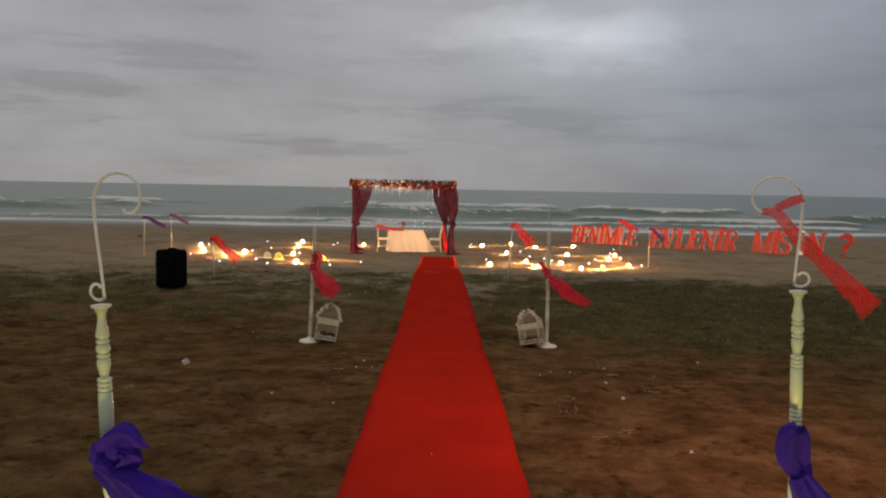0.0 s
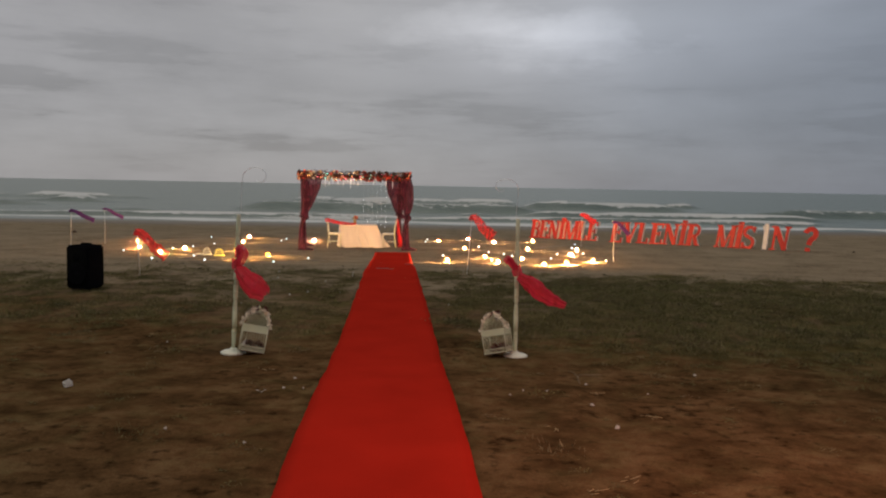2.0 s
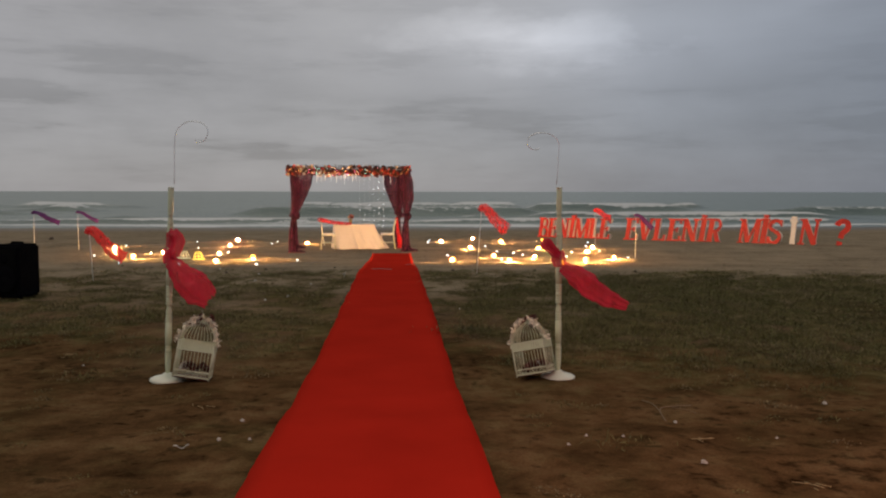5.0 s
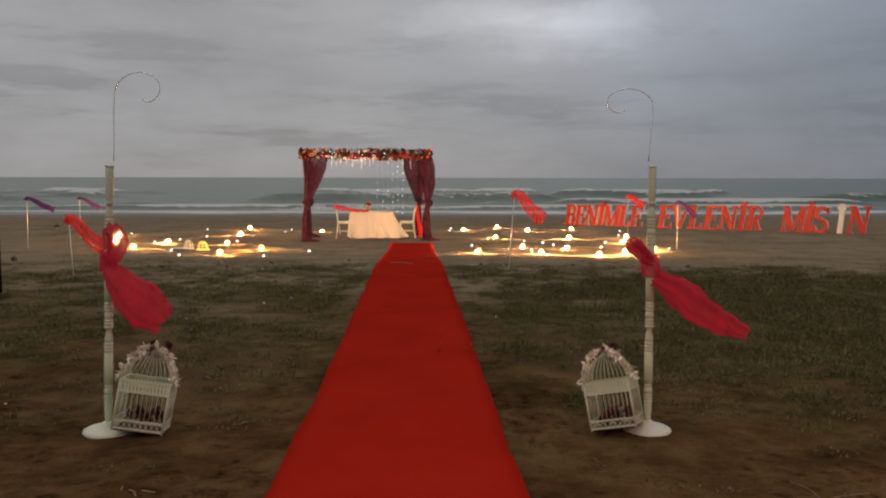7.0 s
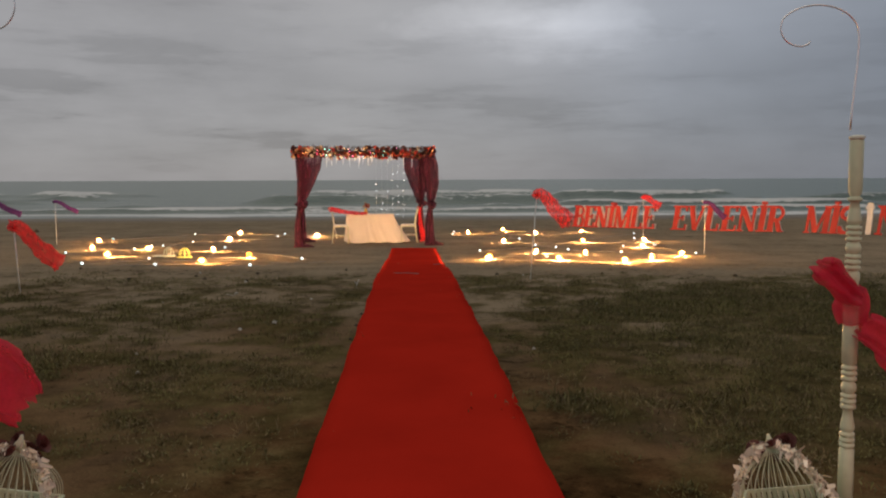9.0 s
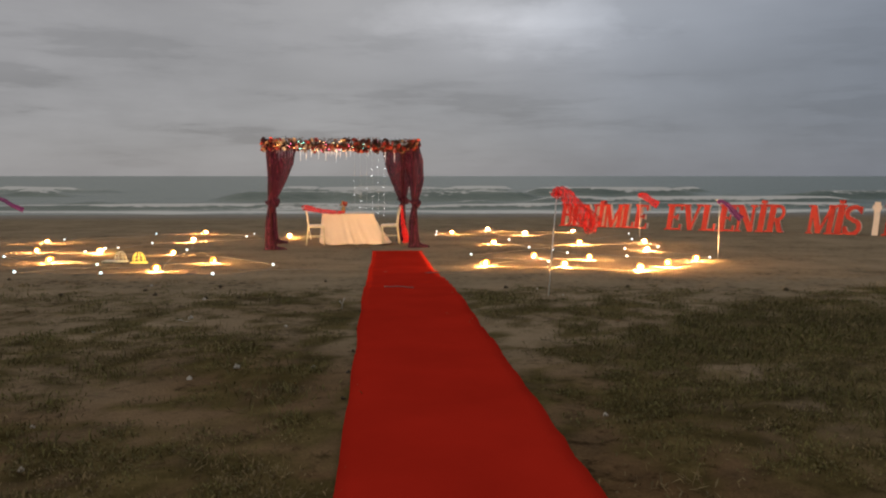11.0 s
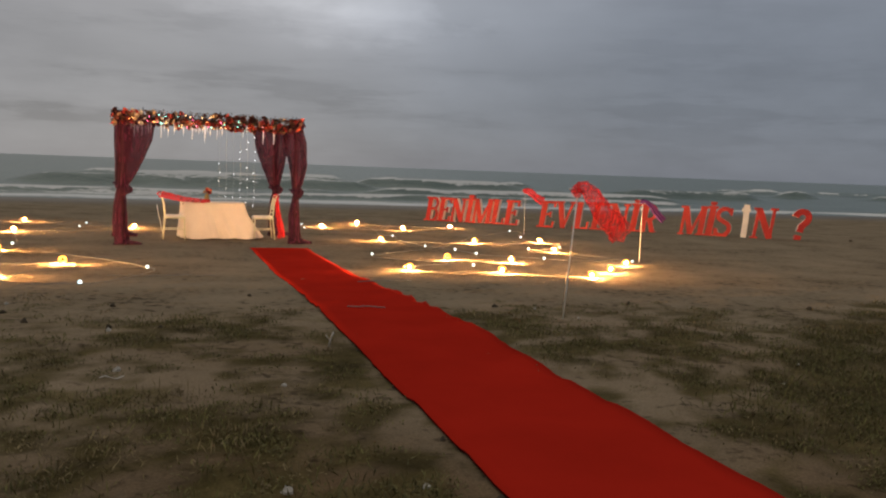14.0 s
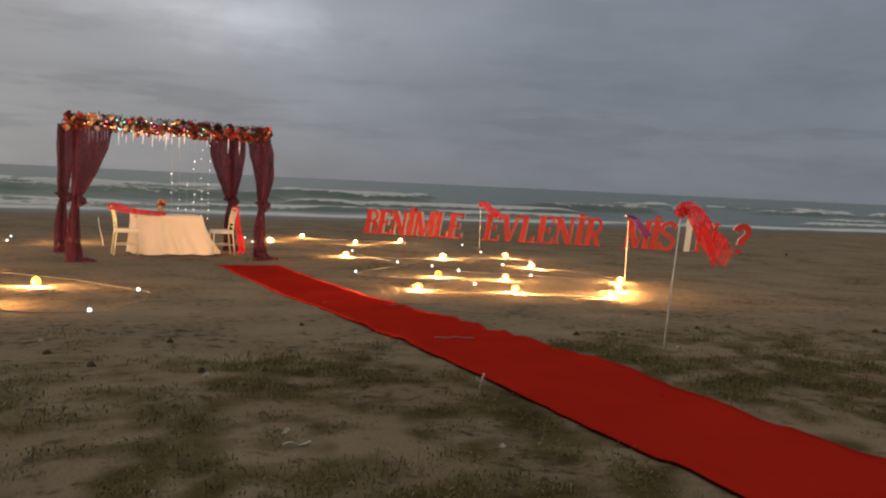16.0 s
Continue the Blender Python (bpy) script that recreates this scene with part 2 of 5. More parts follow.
LETTER_WHITE = material("white_letter_foam", (0.80, 0.80, 0.79), 0.7, 0.1, 5, 60, 0.1)
BLACK = material("black_speaker_plastic", (0.006, 0.006, 0.007), 0.95, 0.3, 12, 150, 0.2)
GRILLE = material("dark_speaker_grille", (0.006, 0.006, 0.006), 0.95, 0.4, 60, 300, 0.4)
CABLE = material("pale_cable", (0.20, 0.19, 0.17), 0.5, 0.15, 12, 90, 0.05)
SOCKET = material("brass_socket", (0.5, 0.36, 0.14), 0.4, 0.2, 20, 90, 0.05, 0.8)
# orange emission in place of the glare round each bulb; the filament gives the light
WARM_HALO = material("warm_bulb_halo", (0.02, 0.008, 0.001), 1.0, 0.05, 9, 60, 0, emit=(1.0, 0.40, 0.06), strength=4.4, through=0.62)
FILAMENT = material("white_hot_filament", (0.9, 0.8, 0.5), 0.3, 0.05, 9, 60, 0, emit=(1.0, 0.50, 0.17), strength=60000.0)
COOL_BULB = material("small_led_glow", (0.9, 0.9, 0.9), 0.3, 0.05, 9, 60, 0, emit=(0.66, 0.92, 1.0), strength=2.6)
TINY_LED = material("tiny_led", (0.9, 0.9, 0.9), 0.3, 0.05, 9, 60, 0, emit=(0.9, 0.95, 1.0), strength=3.5)
GARLAND_LED = [material(k + "_led", (0.7, 0.7, 0.7), 0.3, 0.05, 9, 60, 0, emit=c, strength=5.5) for k, c in (("amber", (1.0, 0.42, 0.10)), ("rose", (1.0, 0.10, 0.34)), ("teal", (0.10, 0.75, 0.62)), ("amber", (1.0, 0.5, 0.16)))]
LEAF = material("dark_garland_leaf", (0.085, 0.050, 0.026), 0.7, 0.35, 12, 60, 0.1, random_by="island")
PETAL_RED = material("dark_red_petal", (0.42, 0.05, 0.04), 0.7, 0.3, 18, 80, 0.1, random_by="object")
PETAL_CREAM = material("cream_petal", (0.52, 0.36, 0.24), 0.7, 0.25, 18, 80, 0.1, random_by="object")
PETAL_WHITE = material("white_petal", (0.66, 0.62, 0.58), 0.7, 0.15, 18, 80, 0.1, random_by="object")
FLOWER_DARK = material("brown_red_petal", (0.10, 0.025, 0.02), 0.7, 0.4, 18, 80, 0.1, random_by="object")
FEATHER = material("white_feather", (0.78, 0.73, 0.60), 0.9, 0.12, 18, 90, 0.2, random_by="island")
GRASS = material("beach_grass", (0.112, 0.101, 0.033), 0.9, 0.3, 0.8, 6, 0, random_by="island")
DRY_GRASS = material("dry_beach_grass", (0.165, 0.128, 0.062), 0.9, 0.3, 0.8, 6, 0, random_by="island")
LITTER = material("white_litter", (0.42, 0.40, 0.36), 0.8, 0.2, 20, 90, 0.2)
STRAW = material("pale_straw", (0.36, 0.27, 0.13), 0.8, 0.25, 20, 80, 0.1)
DRY_TWIG = material("dry_brown_twig", (0.17, 0.13, 0.08), 0.9, 0.35, 20, 80, 0.2)
DRIFTWOOD = material("dark_driftwood", (0.048, 0.034, 0.020), 0.85, 0.35, 14, 80, 0.4)
ICICLE = material("clear_icicle_strip", (0.88, 0.88, 0.88), 0.3, 0.05, 12, 60, 0.05, emit=(0.85, 0.92, 1.0), strength=0.3, through=0.3)
YELLOW_LANTERN = material("yellow_lantern_glow", (0.7, 0.6, 0.1), 0.5, 0.1, 20, 80, 0.1, emit=(0.75, 0.62, 0.14), strength=0.55)


# ---------- mesh helpers ----------
class Build:
    """Gathers vertices and faces for one mesh."""

    def __init__(self):
        self.v, self.f = [], []

    def add(self, verts, faces, m=None):
        k = len(self.v)
        self.v += [tuple(m @ Vector(p)) for p in verts] if m is not None else [tuple(p) for p in verts]
        self.f += [tuple(k + i for i in q) for q in faces]
        return self

    def box(self, x0, y0, z0, x1, y1, z1, m=None):
        p = [(x, y, z) for z in (z0, z1) for y in (y0, y1) for x in (x0, x1)]
        return self.add(p, [(0, 2, 3, 1), (4, 5, 7, 6), (0, 1, 5, 4), (2, 6, 7, 3), (0, 4, 6, 2), (1, 3, 7, 5)], m)

    def lathe(self, rows, seg=14, m=None):
        verts = [(r * math.cos(2 * math.pi * i / seg), r * math.sin(2 * math.pi * i / seg), z) for z, r in rows for i in range(seg)]
        faces = [(a * seg + i, a * seg + (i + 1) % seg, (a + 1) * seg + (i + 1) % seg, (a + 1) * seg + i) for a in range(len(rows) - 1) for i in range(seg)]
        faces += [tuple(reversed(range(seg))), tuple((len(rows) - 1) * seg + i for i in range(seg))]
        return self.add(verts, faces, m)

    def tube(self, pts, r, seg=6, m=None):
        pts = [Vector(p) for p in pts]
        rings = []
        side = None
        for i, p in enumerate(pts):
            way = (pts[min(i + 1, len(pts) - 1)] - pts[max(i - 1, 0)]).normalized()
            if side is None:
                side = way.orthogonal().normalized()
            side = (side - way * side.dot(way)).normalized()
            other = way.cross(side)
            rr = r[i] if isinstance(r, (list, tuple)) else r
            rings.append([p + (side * math.cos(2 * math.pi * k / seg) + other * math.sin(2 * math.pi * k / seg)) * rr for k in range(seg)])
        verts = [p for ring in rings for p in ring]
        faces = [(a * seg + i, a * seg + (i + 1) % seg, (a + 1) * seg + (i + 1) % seg, (a + 1) * seg + i) for a in range(len(rings) - 1) for i in range(seg)]
        faces += [tuple(reversed(range(seg))), tuple((len(rings) - 1) * seg + i for i in range(seg))]
        return self.add(verts, faces, m)

    def blob(self, c, r, seg=7, rings=5, squash=1.0):
        rows = [(r * squash * math.cos(math.pi * a / rings) * -1, max(0.002, r * math.sin(math.pi * a / rings))) for a in range(rings + 1)]
        return self.lathe(rows, seg, Matrix.Translation(c))

    def mesh(self, name, mat, smooth=True):
        me = bpy.data.meshes.new(name)
        me.from_pydata(self.v, [], self.f)
        me.materials.append(mat)
        if smooth:
            me.polygons.foreach_set("use_smooth", [True] * len(me.polygons))
        me.update()
        return me


def part(name, build, mat, parent=None, label="", m=None, smooth=True):
    ob = new(name, build.mesh(name, mat, smooth) if isinstance(build, Build) else build)
    if parent is not None:
        ob.parent = parent
    if m is not None:
        ob.matrix_basis = m
    if label:
        ob["label"] = label
    return ob


def thing(name, m, label, category, group="", kind=""):
    ob = new(name)
    ob.empty_display_size = 0.1
    ob.matrix_basis = m
    return tagged(ob, label, category, group, kind)


def smoothed(pts, steps=6):
    """A smooth line through the points."""
    pts = [Vector(p) for p in pts]
    out = []
    for i in range(len(pts) - 1):
        a, b, c, d = pts[max(i - 1, 0)], pts[i], pts[i + 1], pts[min(i + 2, len(pts) - 1)]
        for k in range(steps):
            u = k / steps
            out.append(0.5 * ((2 * b) + (c - a) * u + (2 * a - 5 * b + 4 * c - d) * u * u + (3 * b - a - 3 * c + d) * u ** 3))
    return out + [pts[-1]]


def pleated(path, widths, depths, pleats=7, depth=0.25, side=(1, 0, 0), seg=40, seed=0, steps=6, crush=1.0):
    """Gathered cloth swept along a path: a folded, closed outline of the given half widths and half depths."""
    line = smoothed(path, steps)
    n = len(line)
    pos = np.linspace(0, len(widths) - 1, n)
    w, d = np.interp(pos, range(len(widths)), widths), np.interp(pos, range(len(depths)), depths)
    rnd = random.Random(seed)
    ph = [rnd.uniform(0, 6.28) for _ in range(4)]
    side = Vector(side)
    verts = []
    for i, p in enumerate(line):
        way = (line[min(i + 1, n - 1)] - line[max(i - 1, 0)]).normalized()
        s = (side - way * side.dot(way)).normalized()
        o = way.cross(s)
        for k in range(seg):
            a = 2 * math.pi * k / seg
            fold = 1 + depth * math.sin(pleats * a + ph[0] + 0.5 * math.sin(i * 0.13 + ph[1])) + 0.4 * depth * math.sin((pleats + 4) * a + ph[2] + i * 0.05)
            q = p + s * (math.cos(a) * w[i] * (0.85 + 0.15 * fold)) + o * (math.sin(a) * d[i] * fold + 0.35 * d[i] * math.sin(pleats * a * 0.5 + ph[3]))
            crumple = noise.noise_vector((q.x * 12 + seed, q.y * 12, q.z * 9)) * min(0.045, 0.34 * (w[i] + d[i]) * 0.5) + noise.noise_vector((q.x * 34 + seed, q.y * 34, q.z * 24)) * min(0.02, 0.22 * d[i])
            if i >= n - 3:
                crumple += way * (noise.noise((k * 0.9, seed, 4)) * 0.5 * w[i])
            verts.append(q + crumple * crush)
    faces = [(a * seg + i, a * seg + (i + 1) % seg, (a + 1) * seg + (i + 1) % seg, (a + 1) * seg + i) for a in range(n - 1) for i in range(seg)]
    return Build().add(verts, faces)


# ---------- ground, sea ----------
LAND_Y = (-400, 0, 6, 9, 13.5, 16.5, 19.5, 22, 24.5, 27, 33, 40, 57.5, 75, 200)
LAND_Z = (0.3, 0.05, 0.0, -0.115, -0.14, -0.17, -0.31, -0.43, -0.52, -0.575, -0.65, -0.80, -1.2, -1.9, -4)
SEA_Z = -1.2


def smoothstep(a, b, x):
    u = np.clip((x - a) / (b - a), 0, 1)
    return u * u * (3 - 2 * u)


def shore_y(x, y):
    return y - smoothstep(28, 48, y) * 0.13 * (np.clip(x, -300, 300) + 5)


def land_z(x, y):
    z = float(np.interp(shore_y(x, y), LAND_Y, LAND_Z))
    rough = float(1 - 0.75 * smoothstep(17.5, 23, y))
    a = noise.noise((x * 0.55, y * 0.55, 1.3)) * 0.022 + noise.noise((x * 1.9, y * 1.9, 4.1)) * 0.016 + noise.noise((x * 5.5, y * 5.5, 7.7)) * 0.016
    return z + a * rough


def plant_cover(x, y):
    """How far plants cover the sand, 0 to 1."""
    right = float(smoothstep(-1.0, 1.4, x))
    ragged = 1.6 * noise.noise((x * 0.5, y * 0.5, 6.6)) + 1.2 * noise.noise((x * 1.6, y * 1.6, 1.6))
    band = float(smoothstep(8.5 - 0.5 * right, 12.5 - 1.0 * right, y) * (1 - smoothstep(15.4, 19.4, y + 0.07 * (x + 2) - 0.42 * (min(x, -1.5) + 1.5) + ragged)))
    light = float(smoothstep(-3, 4, y) * (1 - smoothstep(17, 19, y))) * 0.25
    patch = noise.noise((x * 0.8, y * 0.9, 9.2)) * 0.35 + noise.noise((x * 2.3, y * 2.3, 2.2)) * 0.75 + noise.noise((x * 5.2, y * 5.2, 5.2)) * 1.0
    return max(0.0, min(1.0, band * (0.33 + 0.52 * right) + light + patch * (0.80 * band + 0.25 * (light > 0.05))))


def spaced(parts):
    out = []
    for a, b, step in parts:
        out += list(np.arange(a, b, step))
    return out + [parts[-1][1]]


def build_ground():
    xs = spaced([(-4500, -500, 800), (-500, -60, 40), (-60, -20, 2), (-20, -9, 0.4), (-9, 6.5, 0.09), (6.5, 20, 0.4), (20, 60, 2), (60, 500, 40), (500, 4500, 800)])
    ys = spaced([(-400, -40, 40), (-40, -4, 3), (-4, 2, 0.3), (2, 20, 0.09), (20, 30, 0.2), (30, 62, 0.8), (62, 140, 6)])
    verts, cover = [], []
    for y in ys:
        for x in xs:
            verts.append((x, y, land_z(x, y)))
            yy = float(shore_y(x, y))
            cover += [plant_cover(x, y), float(smoothstep(9.5, 17.0, yy + noise.noise((x * 0.6, y * 0.6, 3)) * 3)), float(smoothstep(44, 55, yy)), 1.0]
    k = len(xs)
    faces = [(a * k + i, a * k + i + 1, (a + 1) * k + i + 1, (a + 1) * k + i) for a in range(len(ys) - 1) for i in range(k - 1)]
    ob = part("ground", Build().add(verts, faces), SAND)
    ob.data.attributes.new("cover", "FLOAT_COLOR", "POINT").data.foreach_set("color", cover)
    tagged(ob, "dark brown beach sand with patchy low plants", "ground", kind="structure")


def breaker(x, v, at, wide, seed):
    """Height share of a breaking wave line at a distance from the shore, broken into lengths along it."""
    bend = at + 3.2 * noise.noise((x * 0.022, seed, 0)) + 1.3 * noise.noise((x * 0.09, seed, 3)) + 0.5 * noise.noise((x * 0.31, seed, 8))
    s = (v - bend) / wide
    gate = max(0.0, min(1.0, 0.40 + 3.4 * noise.noise((x * 0.042, seed * 3.1, 5)) + 1.1 * noise.noise((x * 0.19, seed * 1.7, 5))))
    shape = math.exp(-s * s) if s > 0 else math.exp(-s * s * 5)
    return shape * gate, s


def build_sea():
    xs = spaced([(-4800, -600, 600), (-600, -120, 30), (-120, -45, 1.5), (-45, 60, 0.6), (60, 130, 1.5), (130, 600, 30), (600, 4800, 600)])
    vs = spaced([(-9, 0, 0.5), (0, 16, 0.22), (16, 60, 0.4), (60, 140, 2), (140, 500, 20), (500, 4800, 430)])
    verts, foam = [], []
    for v in vs:
        for x in xs:
            y = 57.5 + v + 0.13 * (max(-300, min(300, x)) + 5)
            z, f = SEA_Z, 0.0
            if abs(x) < 600 and v < 500:
                near = max(0.0, 1 - v / 160)
                z += 0.05 * near * math.sin(v * 0.55 + 1.5 * noise.noise((x * 0.05, v * 0.03, 1))) + 0.05 * near * noise.noise((x * 0.25, v * 0.5, 2))
                for at, wide, tall, seed in ((7.0, 1.5, 0.42, 1.2), (15, 1.9, 0.6, 2.7), (27, 2.2, 0.85, 4.4), (43, 2.8, 1.05, 6.1), (62, 3.2, 0.9, 8.3)):
                    if abs(v - at) < 12:
                        h, s = breaker(x, v, at, wide, seed)
                        z += tall * h
                        curl = max(0.0, min(1.0, 0.45 + 2.2 * noise.noise((x * 0.06, seed * 2.3, 11))))
                        if -(0.12 + 0.75 * curl) < s < 0.25:
                            f = max(f, h * (1.0 if seed != 4.4 else 0.55))
                wash = 2.4 + 3.0 * noise.noise((x * 0.05, 1.1, 7)) + 1.3 * noise.noise((x * 0.23, 2.1, 7))
                f = max(f, 1.0 * math.exp(-((v - wash) / 2.0) ** 2), 0.62 * math.exp(-((v - wash - 4.2) / 2.0) ** 2) * (0.6 + noise.noise((x * 0.06, 7, v * 0.2))))
            verts.append((x, y, z))
            foam.append(f)
    k = len(xs)
    faces = [(a * k + i, a * k + i + 1, (a + 1) * k + i + 1, (a + 1) * k + i) for a in range(len(vs) - 1) for i in range(k - 1)]
    ob = part("sea_water", Build().add(verts, faces), SEA)
    ob.data.attributes.new("foam", "FLOAT", "POINT").data.foreach_set("value", foam)
    tagged(ob, "grey-green sea with white breakers rolling in", "sea", kind="structure")


build_ground()
build_sea()


def on_land(x, y, turn=0.0, lift=0.0, tilt=(0, 0)):
    return pose(x, y, land_z(x, y) + lift, tilt[0], tilt[1], turn)


# ---------- red carpet ----------
def carpet_x(y):
    return -0.2 - 0.136 * (y - 4)


def build_carpet():
    ys, nx = list(np.arange(-5, 26.2, 0.1)), 12
    top, low = [], []
    for y in ys:
        wob = 0.012 * noise.noise((y * 1.3, 0, 3)) + 0.02 * noise.noise((y * 0.4, 0, 8))
        half = float(np.interp(y, (6, 12, 17, 26), (0.46, 0.455, 0.495, 0.525))) + 0.012 * noise.noise((y * 0.9, 2, 3))
        extra = float(np.interp(y, (6, 12, 15, 19), (0.088, 0.085, 0.04, 0.0)))  # the runner lies a little wide on one side
        for i in range(nx + 1):
            u = i / nx * 2 - 1
            x, yy = carpet_x(y) + wob + half * u * 0.99 + extra * (u + 1) / 2, y + 0.14 * half * u
            crease = 0.014 * math.exp(-((y - 17.6) / 0.1) ** 2) + 0.012 * math.exp(-((y - 18.9 - 0.3 * u) / 0.12) ** 2) + 0.006 * noise.noise((x * 2, y * 2, 5)) + 0.024 * (1 + math.sin((y + 0.6 * u + 0.25 * noise.noise((x, y, 2))) * 11)) * math.exp(-((y - 18.3) / 0.8) ** 2) * (0.55 + 0.45 * u)
            lip = 0.012 * max(0, noise.noise((y * 1.1, u, 6))) * (abs(u) > 0.95)
            z = land_z(x, yy) + float(np.interp(y, (17, 20), (0.018, 0.006))) + crease + lip * (y < 19)
            top.append((x, yy, z))
            low.append((x, yy, z - 0.009))
    n, k = len(ys), nx + 1
    faces = [(a * k + i, a * k + i + 1, (a + 1) * k + i + 1, (a + 1) * k + i) for a in range(n - 1) for i in range(nx)]
    m = n * k
    faces += [tuple(m + i for i in reversed(f)) for f in faces]
    for a in range(n - 1):
        faces += [(a * k, (a + 1) * k, m + (a + 1) * k, m + a * k), (a * k + nx, m + a * k + nx, m + (a + 1) * k + nx, (a + 1) * k + nx)]
    for i in range(nx):
        e = (n - 1) * k
        faces += [(i, m + i, m + i + 1, i + 1), (e + i, e + i + 1, m + e + i + 1, m + e + i)]
    runner = part("carpet", Build().add(top + low, faces), RED_CARPET)
    # side faces coloured dark, so the bulbs raise no bright rim along the edge
    for p in runner.data.polygons[2 * (n - 1) * nx:]:
        p.use_smooth, p.material_index = False, 1
    runner.data.materials.append(CARPET_DIM_EDGE)
    tagged(runner, "long red felt carpet runner laid on sand", "carpet")


build_carpet()


# ---------- turned posts with hooks ----------
FRONT_TURNING = "neck vase ring barrel ring drop beads shaft beads taper ring drop beads shaft beads vase ring shaft beads taper".split()
BACK_TURNING = "stub ring vase beads barrel beads drop beads shaft beads barrel beads vase beads shaft ring barrel beads taper".split()
TURNS = {  # a turned section from its top down: share of its length, radius
    "neck": (0.035, [(0.0, 0.9), (0.2, 0.95), (0.45, 0.66), (1.0, 0.62)]), "vase": (0.062, [(0.0, 0.62), (0.35, 0.78), (0.75, 1.03), (0.92, 0.98), (1.0, 0.7)]),
    "drop": (0.062, [(0.0, 0.72), (0.1, 1.0), (0.35, 1.03), (0.7, 0.8), (1.0, 0.62)]), "ring": (0.014, [(0.0, 0.66), (0.25, 1.0), (0.75, 1.0), (1.0, 0.66)]),
    "barrel": (0.032, [(0.0, 0.74), (0.2, 1.0), (0.5, 1.1), (0.8, 1.0), (1.0, 0.74)]), "shaft": (0.15, [(0.0, 0.8), (0.03, 1.06), (0.5, 1.1), (0.97, 1.06), (1.0, 0.8)]),
    "stub": (0.15, [(0.0, 0.9), (0.02, 0.98), (0.9, 0.96), (1.0, 0.72)]), "taper": (0.09, [(0.0, 0.95), (0.15, 1.0), (0.9, 0.74), (1.0, 0.7)]),
    "beads": (0.045, [(q / 3 + u, r) for q in range(3) for u, r in ((0.0, 0.7), (0.06, 1.08), (0.25, 1.08), (0.31, 0.7))])}


def turned_rows(tall, turning):
    """Radius along a turned wooden post, from its foot."""
    total, z, rows = sum(TURNS[k][0] for k in turning), tall, []
    for k in turning:
        ln = TURNS[k][0] / total * tall
        rows += [(z - ln * min(u, 0.985), r * 0.0195) for u, r in TURNS[k][1]]
        z -= ln
    return rows[::-1]


def hook_line(way, wide=1.0, high=1.0, bend=0.0):
    """A shepherd's crook in the x-z plane, bending towards way (+1 or -1)."""
    low = [(0.035 * math.cos(a) * (0.35 + 0.65 * a / 6.0) * way - 0.01 * way, 0, 0.045 + 0.035 * math.sin(a) * (0.35 + 0.65 * a / 6.0)) for a in np.linspace(0.5, 5.6, 16)]
    stem = [(0.014 * way, 0, 0.02), (0.008 * way, 0, 0.10), (-0.004 * way, 0, 0.22), (-0.008 * way, 0, 0.30)]
    arch = []
    for i in range(26):
        a = math.pi - i / 25 * 4.9
        r = 0.086 if i < 14 else 0.086 - 0.065 * (i - 13) / 12
        cx = 0.078 if i < 14 else 0.078 + 0.02 * (i - 13) / 12
        arch.append(((cx + r * math.cos(a)) * way, 0, 0.308 + r * math.sin(a)))
    line = [(x * wide + bend * z, y, z * high) for x, y, z in stem + arch[1:]]
    return low, smoothed(line, 2)


def hook_post(x, y, tall, way, turn, label, hook=(1.0, 1.0, 0.0), group="", lean=0.0, turning=FRONT_TURNING, wire=0.0046):
    post = thing("hook_post", on_land(x, y, turn, 0, (0, lean)), label, "post", group)
    base = [(0.0, 0.11), (0.007, 0.118), (0.018, 0.116), (0.027, 0.10), (0.036, 0.05), (0.05, 0.035), (0.06, 0.022)]
    part("base", Build().lathe(base, 32), WHITE_PAINT, post, "round white flat base")
    part("turned_post", Build().lathe([(0.05 + z, r) for z, r in turned_rows(tall - 0.06, turning)], 20), PALE_PAINT, post)
    rim = 0.029 if turning is FRONT_TURNING else 0.0215
    part("cap", Build().lathe([(tall - 0.012, 0.016), (tall - 0.006, rim), (tall + 0.001, rim), (tall + 0.004, 0.010)], 18), WHITE_PAINT, post)
    low, high = hook_line(way, *hook)
    crook = part("hook", Build().tube(high, wire, 6, Matrix.Translation((0, 0, tall))), HOOK_PAINT if turning is FRONT_TURNING else BRIGHT_WIRE, post, "bent pale wire shepherd hook")
    if turning is FRONT_TURNING:
        part("scroll", Build().tube(low, 0.0045, 6, Matrix.Translation((0, 0, tall))), HOOK_PAINT, crook)
    return post


def sash(name, m, mat, label, path, widths, depths, bow=None, pleats=7, seed=0, knot=(0, 0, 0), side=(1, 0, 0)):
    ob = thing(name, m, label, "fabric")
    part("tail", pleated(path, widths, depths, pleats, 0.3, side, 36, seed), mat, ob)
    part("knot", pleated([(knot[0] + 0.003, knot[1], knot[2] - 0.05), (knot[0], knot[1], knot[2]), (knot[0] - 0.003, knot[1], knot[2] + 0.05)], [0.034, 0.044, 0.034], [0.034, 0.044, 0.034], 6, 0.15, side, 24, seed + 1), mat, ob)
    if bow:
        part("loop", pleated(bow[0], bow[1], bow[2], 5, 0.3, side, 30, seed + 2), mat, ob)
    return ob


